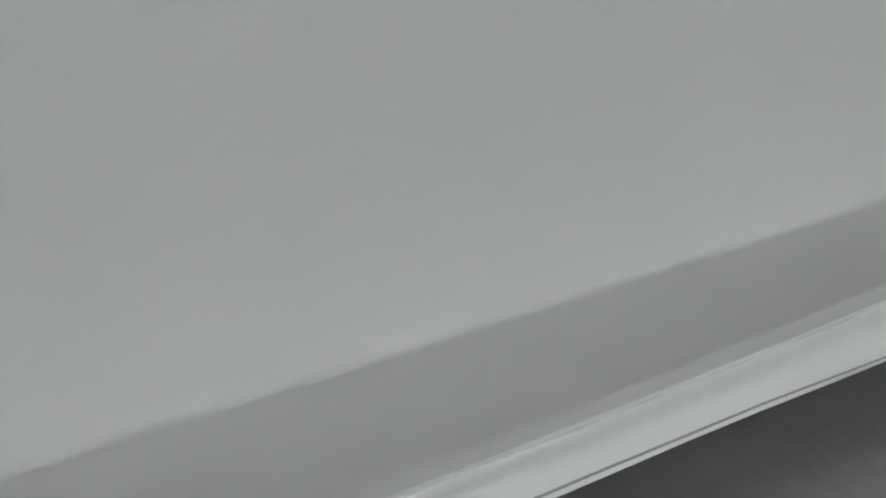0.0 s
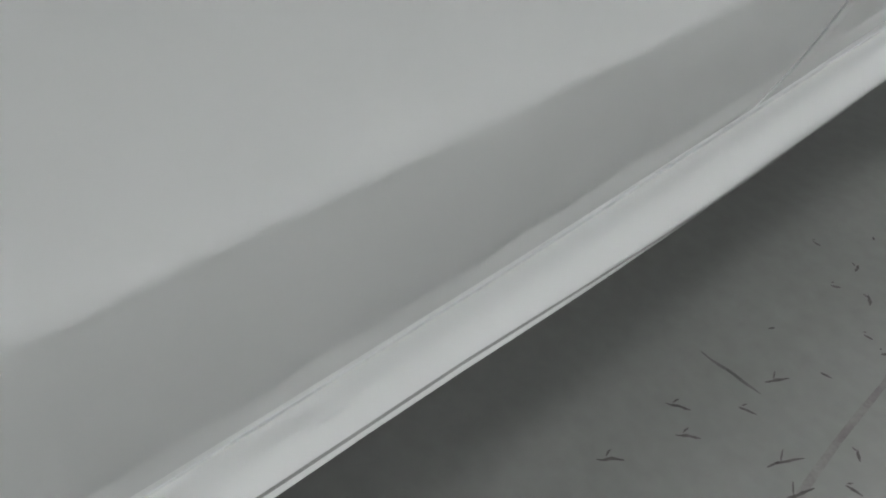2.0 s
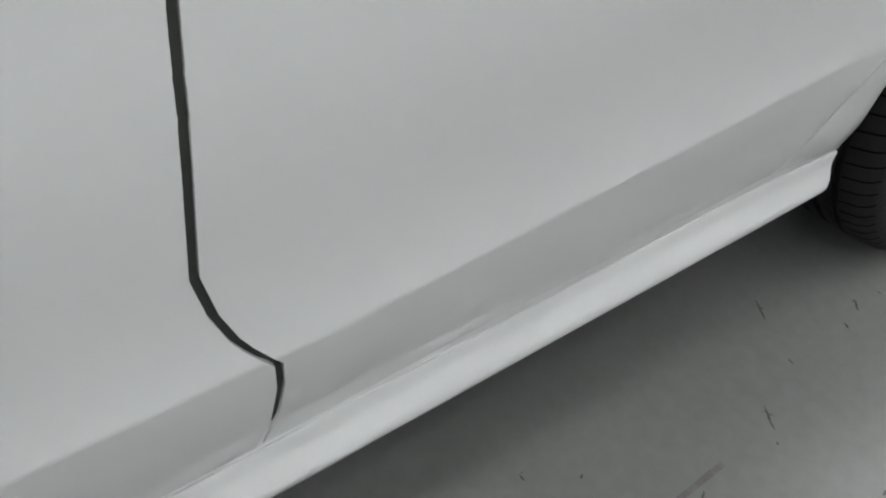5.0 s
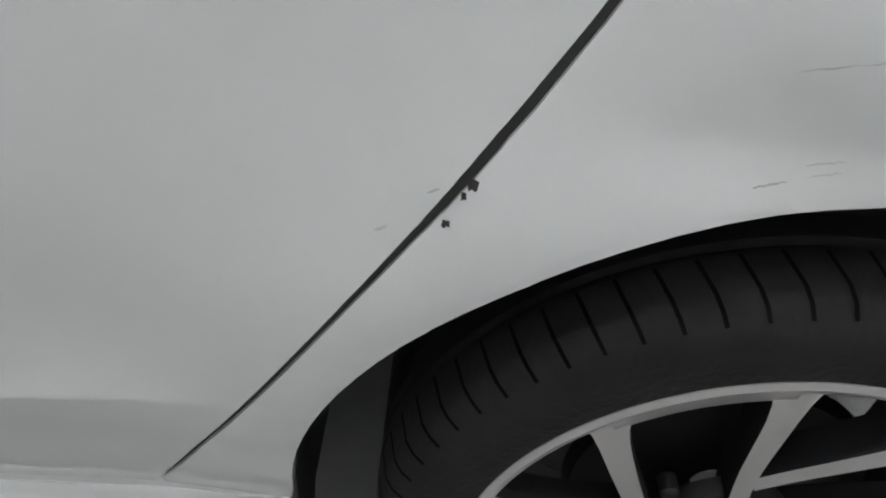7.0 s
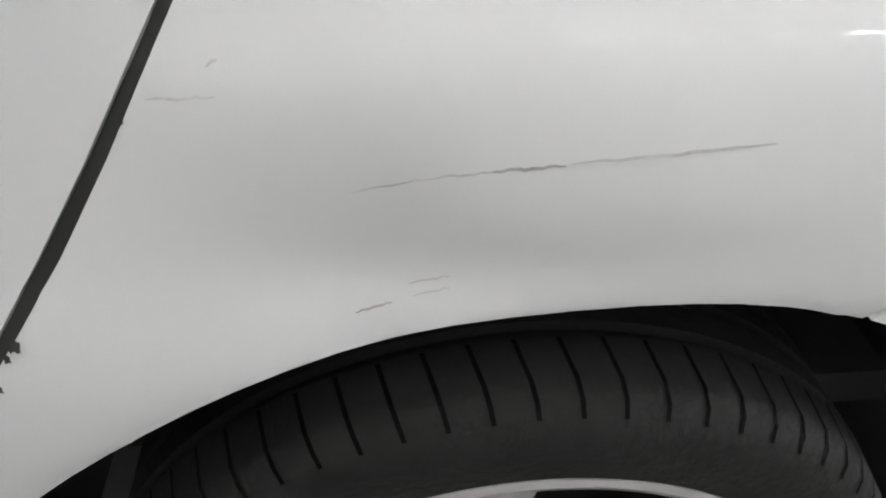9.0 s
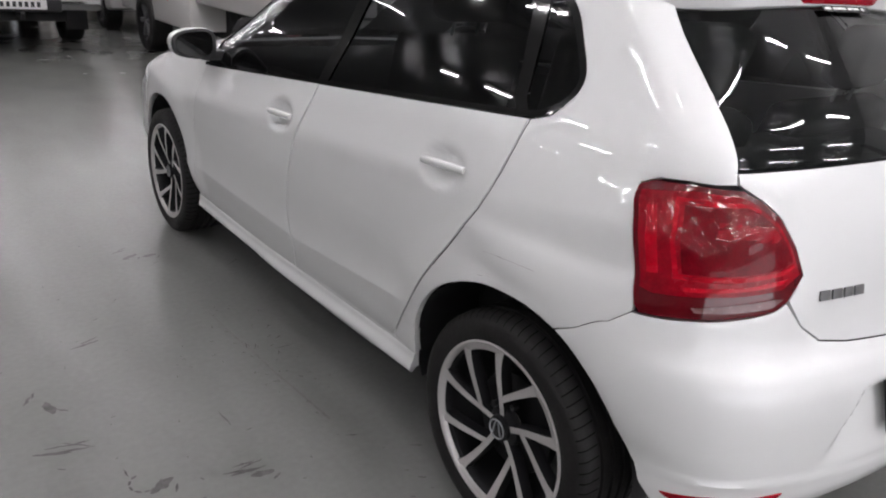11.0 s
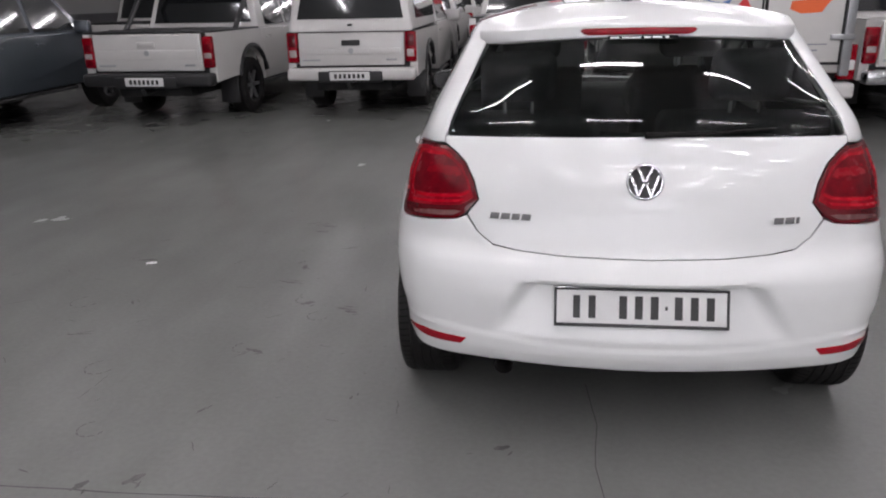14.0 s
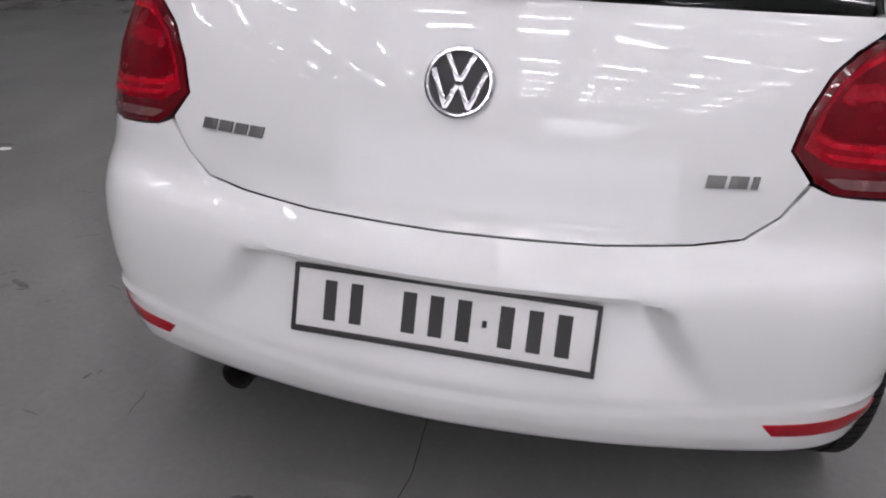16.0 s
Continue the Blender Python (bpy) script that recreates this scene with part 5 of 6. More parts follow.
    if rollbar:
        for yy in (bed_end - 0.15,):
            part("roll_bar", tube(bmesh.new(), [(-half + 0.1, yy - 0.5, rear_z), (-half + 0.1, yy - 0.08, 1.52), (-half + 0.2, yy, 1.62), (half - 0.2, yy, 1.62), (half - 0.1, yy - 0.08, 1.52), (half - 0.1, yy - 0.5, rear_z)], 0.035, 8), BLACK_PLASTIC, ob, "black roll bar")
    return ob


DARK_PANE = material("black_vehicle_glass", (0.012, 0.013, 0.014), 0.06, var=0.05, coat=1.0)
ORANGE = material("orange_decal", (0.75, 0.13, 0.03), 0.5, var=0.06)
RED_DECAL = material("red_decal", (0.62, 0.03, 0.03), 0.5, var=0.06)
BLUE_DECAL = material("blue_decal", (0.03, 0.10, 0.32), 0.5, var=0.06)
GREY_INK = material("grey_print", (0.28, 0.29, 0.33), 0.6, var=0.06)

pickup(pose(-2.70, 6.80, 0), OTHER_WHITE, "white pickup with a white canopy over the load bed", half=0.86, bumper="paint", canopy=True, rear_z=1.08, roof=1.72, double=False, lamp_style="plain")
pickup(pose(-5.20, 6.28, 0, 0, 0, -3), OTHER_WHITE, "white pickup with a black rear bumper and roll bar", half=0.90, bumper="black", rollbar=True, rear_z=1.12)
pickup(pose(-0.46, 8.60, 0), OTHER_WHITE, "white double-cab pickup with a chrome rear bumper", half=0.88, bumper="chrome", rear_z=1.17)
pickup(pose(-7.60, 3.85, 0, 0, 0, 2), GREY_PAINT, "dark grey double-cab pickup", half=0.92, bumper="black", rear_z=1.15)
pickup(pose(4.02, 5.80, 0), OTHER_WHITE, "white double-cab pickup with a chrome bumper and tall lights", half=0.90, bumper="chrome", cover=False, rear_z=1.15)
far = pickup(pose(-2.95, 12.9, 0), OTHER_WHITE, "white pickup in the row behind", half=0.87, bumper="paint")
for m in (pose(-2.95, 18.6, 0), pose(-0.45, 14.6, 0), pose(-0.45, 20.4, 0), pose(-5.6, 12.6, 0), pose(-5.7, 18.4, 0), pose(-8.3, 11.0, 0), pose(-8.4, 17.0, 0)):
    copy_thing(far, m)


def box_truck(m):
    """Pickup chassis with a tall insulated box: two rear doors in black seals, decals."""
    ob = thing("refrigerated_truck", "white box-bodied delivery truck with orange, red and blue decals", "truck", m, group="parked vehicles")
    half, b0, b1, top = 0.80, 0.06, 2.35, 2.25
    part("box_body", boxed(-half, half, b0, b1, 0.72, top, bevel=0.03, segments=3), OTHER_WHITE, ob, "white insulated box")
    for sg in (-1, 1):
        d = part("rear_door", boxed(*sorted((sg * 0.025, sg * (half - 0.10))), 0.015, 0.058, 0.82, top - 0.09, bevel=0.008), OTHER_WHITE, ob)
        for a in ((sg * 0.012, sg * 0.028, 0.80, top - 0.08), (sg * (half - 0.105), sg * (half - 0.085), 0.80, top - 0.08)):
            part("seal", boxed(*sorted(a[:2]), 0.010, 0.06, a[2], a[3]), GAP_DARK, d, "black rubber seal")
        part("seal", boxed(*sorted((sg * 0.02, sg * (half - 0.09))), 0.010, 0.06, 0.80, 0.825), GAP_DARK, d, "black rubber seal")
        part("corner_post", boxed(*sorted((sg * (half - 0.08), sg * (half + 0.004))), 0.0, 0.07, 0.70, top + 0.004, bevel=0.01), STEEL, ob, "aluminium corner post")
        for z in (1.05, 1.62, 2.0):
            part("hinge", boxed(*sorted((sg * (half - 0.20), sg * (half + 0.012))), -0.018, 0.018, z - 0.025, z + 0.025, bevel=0.008), STEEL, ob, "steel hinge strap")
        part("tail_light", boxed(*sorted((sg * 0.74, sg * 0.87)), 0.03, 0.16, 0.66, 0.98, bevel=0.015), RED_LENS, ob, "red tail light")
        part("lamp_insert", boxed(*sorted((sg * 0.755, sg * 0.855)), 0.02, 0.04, 0.75, 0.84, bevel=0.004), PLATE_WHITE, ob)
        road_wheel(ob, sg * 0.72, 1.0, 0.36, sg > 0)
        road_wheel(ob, sg * 0.72, 4.05, 0.36, sg > 0)
    # decals on the rear doors and the flank, raised a hair
    flat = lambda poly, mm, mat, nm: part(nm, prism(bmesh.new(), poly, 0.002, mm), mat, ob)
    rear_m = pose(0, 0.0145, 0, 90, 0, 0)
    flat([(0.22, 1.30), (0.32, 1.26), (0.50, 1.27), (0.56, 1.36), (0.62, 1.40), (0.61, 1.47), (0.50, 1.43), (0.36, 1.38), (0.23, 1.37)], rear_m, ORANGE, "decal")
    flat([(-0.62, 1.28), (-0.48, 1.22), (-0.36, 1.28), (-0.30, 1.40), (-0.42, 1.36), (-0.55, 1.42)], rear_m, BLUE_DECAL, "decal")
    flat([(-0.28, 1.30), (-0.20, 1.24), (-0.12, 1.32), (-0.18, 1.42)], rear_m, RED_DECAL, "decal")
    flat([(-0.45 + 0.07 * math.cos(a), 1.52 + 0.07 * math.sin(a)) for a in (2 * math.pi * k / 14 for k in range(14))], rear_m, BLUE_DECAL, "decal")
    for x0, x1, z0, z1 in ((0.10, 0.60, 1.88, 1.93), (0.18, 0.52, 1.78, 1.815), (-0.60, -0.12, 1.90, 1.95), (-0.52, -0.2, 1.80, 1.835), (0.08, 0.58, 0.98, 0.992), (0.10, 0.50, 0.925, 0.94)):
        part("print_bar", boxed(x0, x1, 0.0125, 0.0145, z0, z1), GREY_INK, ob, "bar of grey print")
    for y0, y1, z0, z1 in ((1.25, 1.85, 1.72, 1.78), (1.35, 1.80, 1.62, 1.665), (1.25, 1.7, 1.54, 1.57)):
        part("print_bar", boxed(-half - 0.003, -half - 0.001, y0, y1, z0, z1), GREY_INK, ob, "bar of grey print")
    flank_m = pose(-half - 0.001, 0, 0, 90, 0, -90)
    flat([(-0.75 + 0.06 * math.cos(a), 1.80 + 0.06 * math.sin(a)) for a in (2 * math.pi * k / 14 for k in range(14))], flank_m, BLUE_DECAL, "decal")
    flat([(-0.84, 1.24), (-0.79, 1.24), (-0.76, 1.45), (-0.72, 1.24), (-0.67, 1.24), (-0.68, 1.66), (-0.75, 1.72), (-0.83, 1.66)], flank_m, BLUE_DECAL, "decal")
    flat([(-1.02, 1.30), (-0.90, 1.34), (-0.90, 1.52), (-1.02, 1.46)], flank_m, RED_DECAL, "decal")
    part("rear_bumper", boxed(-0.85, 0.85, -0.08, 0.10, 0.50, 0.64, bevel=0.03, segments=3), OTHER_WHITE, ob)
    pl = part("number_plate", boxed(-0.30, 0.22, -0.094, -0.081, 0.52, 0.62, bevel=0.003), PLATE_WHITE, ob, "white number plate with bars")
    for k in range(8):
        part("bar", boxed(-0.25 + 0.056 * k, -0.215 + 0.056 * k, -0.0965, -0.0935, 0.545, 0.60), PLATE_INK, pl)
    part("chassis", boxed(-0.45, 0.45, 0.1, 4.6, 0.34, 0.72), GAP_DARK, ob)
    w0 = lambda z: 0.85 - 0.02 * max(0.0, z - 0.8)
    part("cab_body", side_loft([(2.40, 0.42), (3.60, 0.42), (3.68, 0.62), (3.9, 0.78), (4.2, 0.78), (4.42, 0.62), (4.5, 0.45), (4.95, 0.45), (4.95, 0.85), (4.8, 1.02), (3.9, 1.12), (2.40, 1.12)], w0), OTHER_WHITE, ob)
    taper = lambda z: 0.82 - 0.25 * max(0.0, z - 1.1)
    cab = part("cab_roof", side_loft([(2.42, 1.11), (4.1, 1.11), (3.45, 1.68), (3.25, 1.74), (2.50, 1.74)], taper), OTHER_WHITE, ob)
    for sg in (-1, 1):
        q = [(sg * (taper(1.16) + 0.004), 2.6, 1.16), (sg * (taper(1.16) + 0.004), 3.85, 1.16), (sg * (taper(1.62) + 0.004), 3.42, 1.62), (sg * (taper(1.62) + 0.004), 2.65, 1.62)]
        part("side_window", pane(q if sg > 0 else q[::-1]), DARK_PANE, cab)
        part("door_mirror", boxed(*sorted((sg * 0.82, sg * 1.04)), 3.75, 3.87, 1.10, 1.30, bevel=0.03), BLACK_PLASTIC, ob)
    flat([(-3.2, 0.70), (-3.05, 0.68), (-3.0, 0.95), (-3.06, 1.05), (-3.12, 0.92), (-3.2, 0.92)], pose(-0.853, 0, 0, 90, 0, -90), RED_DECAL, "decal")
    return ob


box_truck(pose(1.74, 4.62, 0))


def hatch(m, paint, label):
    """A plain parked hatchback or minibus-height car in the far rows."""
    ob = thing("parked_car", label, "car", m, group="parked vehicles")
    w0 = lambda z: 0.84 - 0.03 * max(0.0, z - 0.6)
    part("body", side_loft([(0.05, 0.35), (0.28, 0.30), (0.40, 0.52), (0.62, 0.64), (0.86, 0.52), (0.98, 0.25), (2.75, 0.25), (2.86, 0.5), (3.1, 0.64), (3.34, 0.5), (3.45, 0.28), (3.8, 0.32), (3.85, 0.65), (3.6, 0.82), (2.85, 0.98), (0.12, 1.0), (0.0, 0.75)], w0, bevel=0.06), paint, ob)
    taper = lambda z: 0.80 - 0.42 * max(0.0, z - 0.98)
    top = part("cabin", side_loft([(0.10, 0.98), (2.95, 0.98), (2.05, 1.44), (1.7, 1.50), (0.75, 1.49), (0.45, 1.42)], taper, bevel=0.05), paint, ob)
    part("rear_window", pane([(-0.62, 0.13, 1.03), (0.62, 0.13, 1.03), (0.52, 0.41, 1.38), (-0.52, 0.41, 1.38)], thick=-0.03), DARK_PANE, top)
    for sg in (-1, 1):
        q = [(sg * (taper(1.03) + 0.004), 0.5, 1.03), (sg * (taper(1.03) + 0.004), 2.7, 1.03), (sg * (taper(1.4) + 0.004), 2.0, 1.4), (sg * (taper(1.4) + 0.004), 0.7, 1.4)]
        part("side_window", pane(q if sg > 0 else q[::-1]), DARK_PANE, top)
        part("tail_light", boxed(*sorted((sg * 0.60, sg * 0.825)), -0.01, 0.2, 0.76, 0.96, bevel=0.03), RED_LENS, ob, "red tail light")
        road_wheel(ob, sg * 0.70, 0.62, 0.30, sg > 0)
        road_wheel(ob, sg * 0.70, 3.1, 0.30, sg > 0)
    part("number_plate", boxed(-0.26, 0.26, -0.012, 0.02, 0.52, 0.63), PLATE_WHITE, ob)
    return ob


hatch(pose(1.78, 10.35, 0), OTHER_WHITE, "white hatchback parked beyond the delivery truck")
hatch(pose(5.75, 12.1, 0, 0, 0, 180), DARK_PAINT, "black car parked by the side wall")
hatch(pose(1.9, 15.4, 0), CREAM_WHITE, "cream hatchback in the far row")


def minibus(m):
    ob = thing("minibus", "white minibus parked across the far end", "van", m, group="parked vehicles")
    w0 = lambda z: 0.90 - 0.05 * max(0.0, z - 0.9)
    body = part("body", side_loft([(0.0, 0.35), (0.5, 0.32), (0.62, 0.6), (0.95, 0.7), (1.28, 0.6), (1.4, 0.32), (3.4, 0.32), (3.5, 0.6), (3.8, 0.7), (4.1, 0.6), (4.2, 0.35), (4.7, 0.4), (4.7, 0.95), (4.3, 1.15), (3.7, 1.9), (3.3, 2.02), (0.3, 2.02), (0.05, 1.85)], w0, bevel=0.06), OTHER_WHITE, ob)
    part("rear_window", boxed(-0.66, 0.66, -0.004, 0.01, 1.2, 1.72, bevel=0.004), DARK_PANE, body)
    for sg in (-1, 1):
        part("side_window", boxed(*sorted((sg * 0.86, sg * 0.885)), 0.4, 3.5, 1.2, 1.72, bevel=0.006), DARK_PANE, body)
        road_wheel(ob, sg * 0.76, 0.95, 0.33, sg > 0)
        road_wheel(ob, sg * 0.76, 3.8, 0.33, sg > 0)
    return ob


minibus(pose(-1.75, 24.6, 0))


# ---- the hall ----
def floor_material():
    """Worn power-floated concrete: broad clouds, trodden streaks along the aisle and a fine sandy grain."""
    m, n, l, b = nodes_of("polished_concrete_floor")
    tc = n.new("ShaderNodeTexCoord")
    long = n.new("ShaderNodeMapping")
    long.inputs["Scale"].default_value = (1.0, 0.35, 1.0)
    l.new(tc.outputs["Object"], long.inputs["Vector"])
    total = None
    for src, scale, detail, weight in ((tc.outputs["Object"], 0.5, 3, 0.20), (long.outputs["Vector"], 3.2, 4, 0.17), (tc.outputs["Object"], 45.0, 2, 0.10)):
        t = n.new("ShaderNodeTexNoise")
        t.inputs["Scale"].default_value, t.inputs["Detail"].default_value = scale, detail
        l.new(src, t.inputs["Vector"])
        w = n.new("ShaderNodeMath")
        w.operation = "MULTIPLY_ADD"
        w.inputs[1].default_value = weight * 2
        w.inputs[2].default_value = 1.0 - 0.47 if total is None else 0.0
        l.new(t.outputs["Fac"], w.inputs[0])
        if total is not None:
            l.new(total.outputs[0], w.inputs[2])
        total = w
    tint = n.new("ShaderNodeVectorMath")
    tint.operation = "SCALE"
    tint.inputs[0].default_value = (0.158, 0.161, 0.152)
    l.new(total.outputs[0], tint.inputs["Scale"])
    l.new(tint.outputs[0], b.inputs["Base Color"])
    worn = n.new("ShaderNodeTexNoise")
    worn.inputs["Scale"].default_value, worn.inputs["Detail"].default_value = 2.2, 4
    l.new(tc.outputs["Object"], worn.inputs["Vector"])
    rr = n.new("ShaderNodeMath")
    rr.operation = "MULTIPLY_ADD"
    rr.inputs[1].default_value, rr.inputs[2].default_value = 0.20, 0.13
    l.new(worn.outputs["Fac"], rr.inputs[0])
    l.new(rr.outputs[0], b.inputs["Roughness"])
    b.inputs["Specular IOR Level"].default_value = 0.15
    return m


X0, X1, Y0, Y1, TOP = -16.0, 6.8, -12.0, 30.0, 5.2
tagged(mesh_object("floor", boxed(X0, X1, Y0, Y1, -0.2, 0.0), floor_material(), smooth=False), "worn grey polished concrete floor with scuffs and oil spots", "floor", kind="structure")
tagged(mesh_object("ceiling", boxed(X0, X1, Y0, Y1, TOP, TOP + 0.15), ROOF_SHEET, smooth=False), "white sheeted roof underside", "ceiling", kind="structure")
BAND = 1.2
for nm, a in (("wall_east", (X1, X1 + 0.2, Y0, Y1)), ("wall_west", (X0 - 0.2, X0, Y0, Y1)), ("wall_north", (X0 - 0.2, X1 + 0.2, Y1, Y1 + 0.2)), ("wall_south", (X0 - 0.2, X1 + 0.2, Y0 - 0.2, Y0))):
    w = tagged(mesh_object(nm, boxed(*a, BAND, TOP), WALL_WHITE, smooth=False), "white panelled wall above a dark grey painted band", "wall", kind="structure")
    part("painted_band", boxed(a[0] - 0.003, a[1] + 0.003, a[2] - 0.003, a[3] + 0.003, 0.0, BAND), WALL_GREY, w, "dark grey painted lower band", smooth=False)

TUBE = emitter("fluorescent_tube", (1.0, 0.985, 0.985), 112.0)


def ceiling_light():
    ob = thing("ceiling_light", "white fluorescent batten with one lit tube", "lamp", group="ceiling lights")
    part("housing", boxed(-0.47, 0.47, -0.03, 0.03, 0.022, 0.09, bevel=0.008), OTHER_WHITE, ob)
    part("tube", tube(bmesh.new(), [(-0.45, 0, 0), (0.45, 0, 0)], 0.016, 8), TUBE, ob, "lit fluorescent tube")
    return ob


lamp0 = ceiling_light()
lamp0.matrix_basis = pose(-8.9, -10.4, TOP - 0.092, 0, 0, 90)
for i in range(9):
    x = -8.9 + 1.8 * i
    # extra rows are added behind and beside the car to brighten its tail, the far west bays are lit in front only
    rows = [-10.4 + 2.05 * j for j in range(20 if x > -6 else 10)] + ([-9.375 + 2.05 * j for j in range(6)] if x > -2.0 else [])
    for y in rows:
        if i or y > -10.4:
            copy_thing(lamp0, pose(x, y, TOP - 0.092, 0, 0, 90 if x < -2.0 else 0))


def column(y):
    ob = tagged(mesh_object("column", boxed(-0.11, 0.11, -0.09, 0.09, 0.0, TOP - 0.01, bevel=0.008), COLUMN), "dark steel column against the wall", "column", "wall columns")
    ob.matrix_basis = pose(X1 - 0.115, y, 0)
    return ob


for y in (-8.1, -3.4, 1.3, 6.0, 10.7, 15.4, 20.1, 24.8):
    column(y)

MAROON = material("maroon_shutter", (0.10, 0.012, 0.02), 0.5, var=0.1, scale=2)
RED_BANNER = material("red_banner", (0.5, 0.03, 0.04), 0.6, var=0.06, scale=3)
DAY = emitter("daylight_window", (0.85, 0.92, 1.0), 1.1)
for k, x in enumerate((-12.5, -7.5, -2.6)):
    sh = tagged(thing("roller_shutter", "closed maroon roller shutter in the far wall", "shutter", pose(x, Y1 - 0.12, 0), group="roller shutters"))
    for i in range(14):
        part("slat", boxed(-2.0, 2.0, 0.0, 0.07, 0.01 + 0.25 * i, 0.245 + 0.25 * i, bevel=0.02), MAROON, sh)
for x in (1.2, 2.9, 4.6):
    w = thing("window_1", "bright tall window in the far wall", "window", pose(x, Y1 - 0.05, 1.3), kind="structure")
    part("pane", boxed(-0.55, 0.55, 0.0, 0.02, 0, 2.6), DAY, w)
    for q in (-0.6, 0.6):
        part("window_frame", boxed(q - 0.05, q + 0.05, -0.05, 0.04, -0.05, 2.65, bevel=0.006), COLUMN, w)
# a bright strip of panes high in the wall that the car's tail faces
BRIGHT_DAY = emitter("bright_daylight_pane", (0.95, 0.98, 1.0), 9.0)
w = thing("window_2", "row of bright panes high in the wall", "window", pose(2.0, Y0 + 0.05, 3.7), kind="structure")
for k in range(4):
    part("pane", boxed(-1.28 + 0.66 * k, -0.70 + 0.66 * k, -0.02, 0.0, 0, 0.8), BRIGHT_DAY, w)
for z in (-0.04, 0.84):
    part("window_frame", boxed(-1.36, 1.36, -0.04, 0.04, z - 0.04, z + 0.04, bevel=0.006), COLUMN, w)
for k in range(5):
    part("window_frame", boxed(-1.36 + 0.66 * k, -1.28 + 0.66 * k, -0.04, 0.03, 0.0, 0.8, bevel=0.006), COLUMN, w)
# glowing door panels added below those panes, out of view, to brighten the car's tail
FILL_GLOW = emitter("south_fill_glow", (0.97, 0.985, 1.0), 3.6)
w = thing("door_1", "added glowing panels in the unseen south wall that brighten the car's tail", "door", pose(-1.0, Y0 + 0.04, 0), kind="structure")
for i in range(5):
    part("panel", boxed(-6.4, 6.4, -0.02, 0.0, 0.05 + 0.58 * i, 0.59 + 0.58 * i, bevel=0.004), FILL_GLOW, w, "added glowing fill panel")
    part("rail", boxed(-6.4, 6.4, -0.02, 0.012, 0.592 + 0.58 * i, 0.628 + 0.58 * i), STEEL, w)
for q in (-6.45, 6.45):
    part("door_frame", boxed(q - 0.05, q + 0.05, -0.03, 0.05, 0.0, 3.0, bevel=0.006), COLUMN, w)
for x in (0.3, 2.0, 3.75):
    b = tagged(mesh_object("banner", boxed(-0.32, 0.32, -0.02, 0.0, 0.0, 2.6, bevel=0.005), RED_BANNER), "red hanging banner at the far wall", "banner", "banners")
    b.matrix_basis = pose(x, Y1 - 0.002, 0.6)


# ---- marks on the floor ----
SCUFF = material("black_scuff", (0.070, 0.067, 0.063), 0.9, var=0.5, scale=50, spec=0.03)
STAIN = material("faint_stain", (0.092, 0.093, 0.087), 0.9, var=0.4, scale=30, spec=0.03)
SMEAR = material("smeared_line", (0.130, 0.128, 0.121), 0.6, var=0.3, scale=30, spec=0.08)
JOINT = material("floor_joint", (0.05, 0.05, 0.048), 0.8, var=0.3, scale=20, spec=0.1)


def scuff(bm, x, y, length, angle, width):
    """A ragged sliver lying on the floor."""
    n = 9
    rows = []
    c, s_ = math.cos(radians(angle)), math.sin(radians(angle))
    for i in range(n + 1):
        t = i / n
        u = (t - 0.5) * length
        v = 0.06 * length * noise.noise(Vector((x * 7 + t * 3, y * 5, 0.3)))
        w = width * (0.15 + math.sin(math.pi * (0.06 + 0.88 * t))) * (0.6 + 0.8 * abs(noise.noise(Vector((x * 11, y * 13, t * 6)))))
        rows.append([bm.verts.new((x + u * c - (v + k * w) * s_, y + u * s_ + (v + k * w) * c, 0.0012)) for k in (-0.5, 0.5)])
    for a, b in zip(rows, rows[1:]):
        bm.faces.new((a[0], b[0], b[1], a[1]))


NEAR = [(-0.903, 1.08, 0.035, 60), (-0.909, 0.894, 0.022, 120), (-1.033, 0.992, 0.015, 20), (-0.96, 0.746, 0.012, 70), (-0.820, 0.850, 0.014, 0), (-0.993, 0.906, 0.03, 160), (-0.935, 0.949, 0.012, 0), (-0.874, 0.854, 0.018, 100),
        (-0.929, 0.515, 0.05, 150), (-0.873, 0.903, 0.014, 30), (-1.032, 0.905, 0.010, 90), (-0.958, 0.959, 0.010, 45), (-0.859, 0.242, 0.03, 140), (-0.884, 1.207, 0.030, 40), (-0.852, 1.284, 0.032, 50), (-0.959, 1.16, 0.05, 65)]
MORE = [(-0.984, 1.183, 0.05, 75), (-0.904, 1.137, 0.022, 20), (-0.857, 1.186, 0.03, 30), (-1.015, 1.138, 0.02, 10), (-0.786, 0.37, 0.05, 150), (-0.83, 1.42, 0.02, 60), (-1.0, 1.10, 0.016, 130)]
FARTHER = [(-0.432, -0.62, 0.045, 20), (-2.98, 4.17, 0.25, 60), (-1.477, 0.584, 0.06, 30), (-2.65, 1.18, 0.09, 10), (-1.56, 0.04, 0.07, 160), (-1.23, 0.49, 0.05, 170),
           (-1.62, -0.90, 0.06, 50), (-1.78, -0.95, 0.05, 60), (-1.72, 1.92, 0.08, 0), (-1.74, 1.80, 0.07, 10), (-1.65, 1.11, 0.06, 100), (-1.11, 2.19, 0.06, 30), (-1.03, 2.17, 0.05, 10), (-0.54, -1.015, 0.03, 20)]
bm = bmesh.new()
for x, y, d, a in NEAR + MORE:
    scuff(bm, x, y, d * 0.8, a, 0.0036)
    scuff(bm, x + 0.006, y - 0.004, d * 0.3, a + 50, 0.002)
rng = random.Random(5)
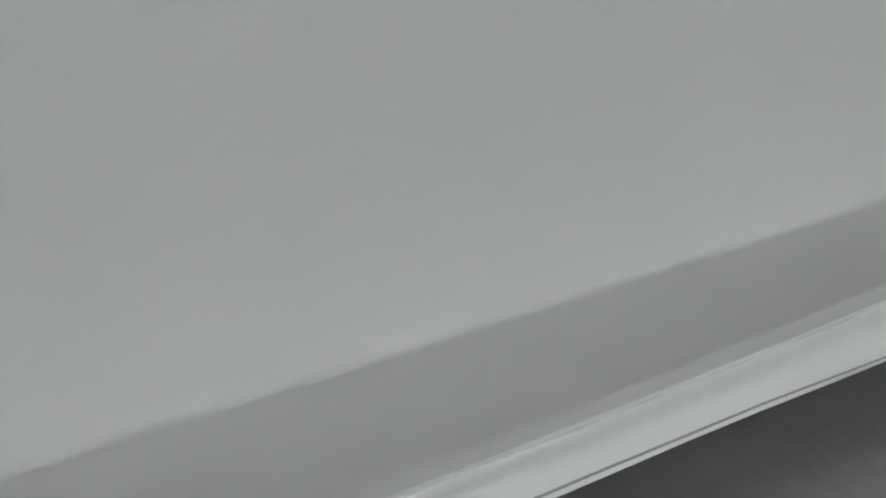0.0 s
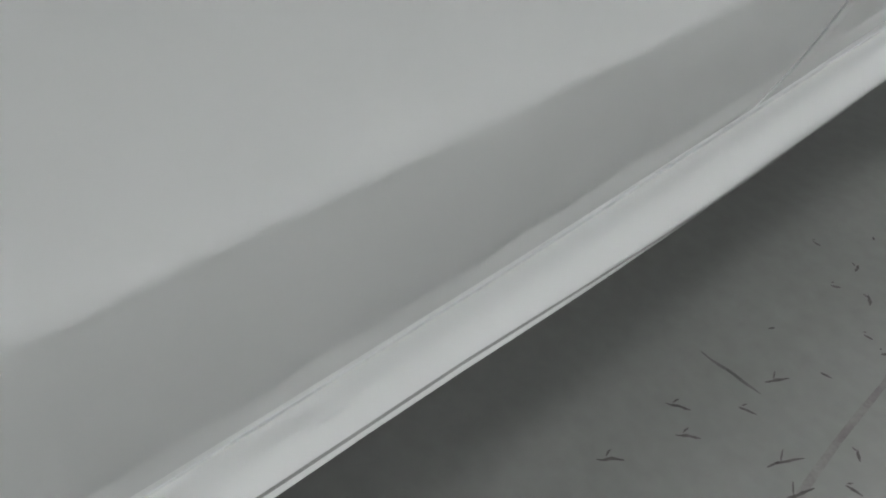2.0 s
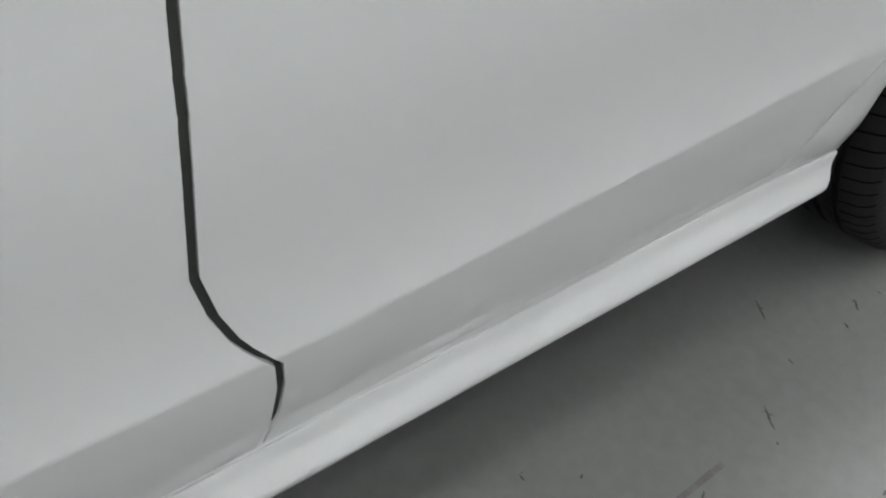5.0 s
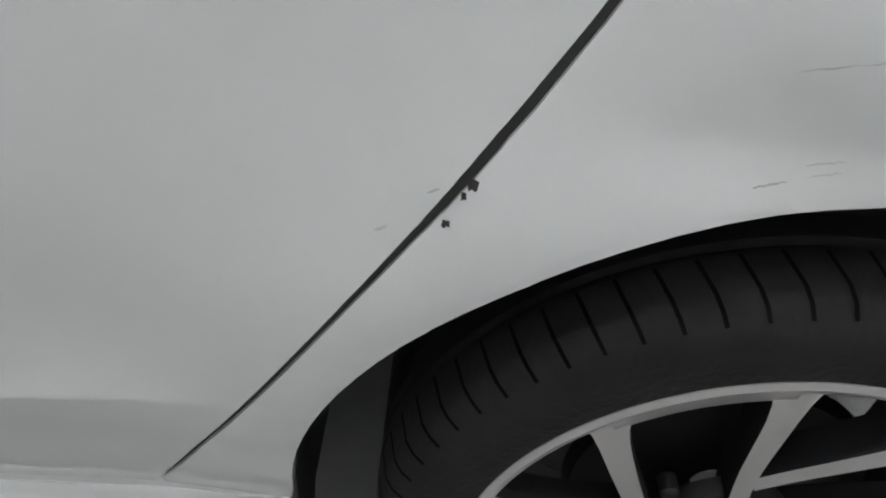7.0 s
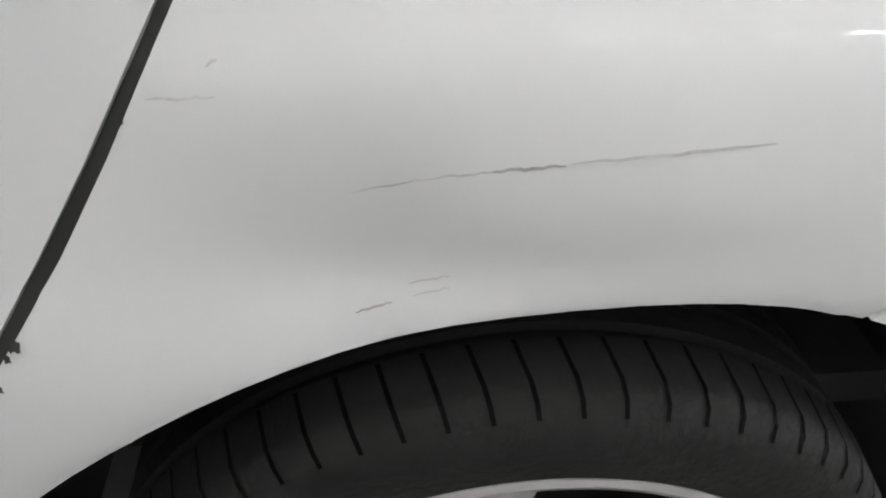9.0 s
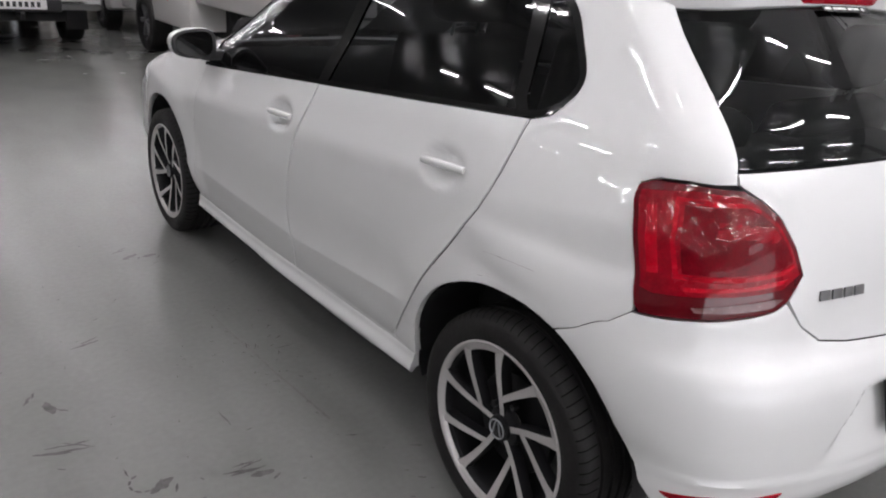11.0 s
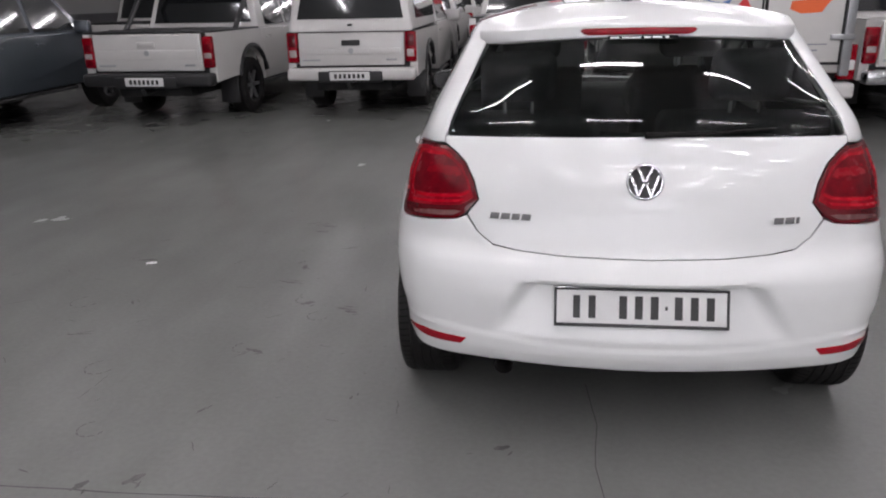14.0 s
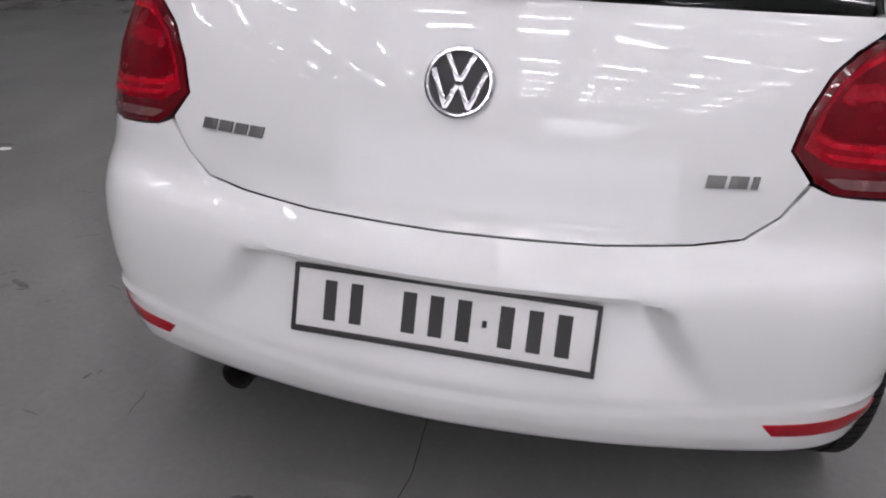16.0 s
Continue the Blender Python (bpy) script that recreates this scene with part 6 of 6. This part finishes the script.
for k in range(60):
    scuff(bm, -0.86 - 0.7 * rng.random() ** 1.5, -0.2 + 1.8 * rng.random(), 0.004 + 0.012 * rng.random(), 180 * rng.random(), 0.003)
tagged(mesh_object("floor_scuffs", bm, SCUFF, smooth=False), "small black scuffs and grit on the floor beside the car", "scuff marks", kind="stuff")
bm = bmesh.new()
for x, y, d, a in FARTHER:
    scuff(bm, x, y, d * 1.3, a, 0.03)
    scuff(bm, x + 0.03, y - 0.03, d * 0.6, a + 40, 0.009)
# tyre rings: broken circles of rubber
for x, y, r in ((-2.17, -0.17, 0.06), (-1.93, -0.63, 0.05), (-1.62, 0.06, 0.045), (-2.66, 0.52, 0.07), (-1.51, 0.62, 0.04), (-1.38, 0.43, 0.05)):
    for k in range(7):
        a = 2.1 + 0.62 * k
        scuff(bm, x + r * math.cos(a), y + r * math.sin(a), 0.5 * r, math.degrees(a) + 90, 0.008)
for x, y, d, a in ((-2.75, 1.2, 0.05, 10), (-1.85, 1.98, 0.10, 20), (-1.28, 0.53, 0.09, 165), (-1.58, -0.47, 0.05, 60), (-1.47, 1.46, 0.10, 15), (-1.64, 0.86, 0.09, 170), (-2.73, 1.55, 0.07, 5), (-2.4, 0.53, 0.06, 120), (-2.46, 0.14, 0.12, 8),
                   (-1.14, 2.27, 0.07, 20), (-1.03, -0.33, 0.03, 80), (-1.78, 1.95, 0.10, 5), (-1.70, 1.18, 0.05, 60), (-1.26, 0.52, 0.10, 175), (-1.82, 3.62, 0.10, 10), (-0.53, -1.06, 0.03, 30), (-1.69, 0.87, 0.10, 160)):
    scuff(bm, x, y, d, a, 0.012)
    scuff(bm, x + 0.02, y + 0.025, d * 0.7, a + 12, 0.007)
for k in range(160):
    scuff(bm, -4.6 + 4.2 * rng.random(), -1.4 + 6.5 * rng.random() ** 1.3, 0.02 + 0.09 * rng.random() ** 2, 180 * rng.random(), 0.005)
tagged(mesh_object("tyre_marks", bm, STAIN, smooth=False), "faint dark tyre smears on the open floor", "tyre marks", kind="stuff")


def joint_mesh(points, w):
    bm = bmesh.new()
    rows = []
    for (x, y), (x2, y2) in zip(points, points[1:]):
        n = max(2, int(math.hypot(x2 - x, y2 - y) / 0.05))
        d = Vector((x2 - x, y2 - y)).normalized()
        for i in range(n):
            t = i / n
            px, py = x + (x2 - x) * t, y + (y2 - y) * t
            o = 0.006 * noise.noise(Vector((px * 5, py * 5, 1.7)))
            ww = w * (0.6 + 0.6 * abs(noise.noise(Vector((px * 9, py * 9, 4.1)))))
            rows.append([bm.verts.new((px - d.y * (o + k * ww), py + d.x * (o + k * ww), 0.0008)) for k in (-0.5, 0.5)])
    for a, b in zip(rows, rows[1:]):
        bm.faces.new((a[0], b[0], b[1], a[1]))
    return bm


tagged(mesh_object("floor_joint", joint_mesh([(-6.0, -1.02), (-1.5, -0.97), (0.0, -0.92), (5.5, -0.90)], 0.006), JOINT, smooth=False), "dark saw-cut joint across the concrete floor", "floor joint", kind="structure")
tagged(mesh_object("floor_joint", joint_mesh([(-0.10, -0.92), (-0.12, -0.70), (-0.10, -0.45), (-0.125, -0.1)], 0.004), JOINT, smooth=False), "fine crack in the concrete floor", "floor crack", kind="structure")
tagged(mesh_object("floor_joint", joint_mesh([(-0.945, 0.62), (-0.962, 0.80), (-0.985, 1.20), (-1.02, 1.7)], 0.010), SMEAR, smooth=False), "smeared line on the concrete floor", "floor mark", kind="structure")
tagged(mesh_object("paper_scrap", prism(bmesh.new(), [(-0.03, -0.012), (0.0, -0.018), (0.032, -0.01), (0.028, 0.014), (-0.012, 0.018), (-0.034, 0.008)], 0.003, pose(-2.60, 1.12, 0.001, 0, 0, 20)), PLATE_WHITE, smooth=False), "small white scrap lying on the floor", "scrap")
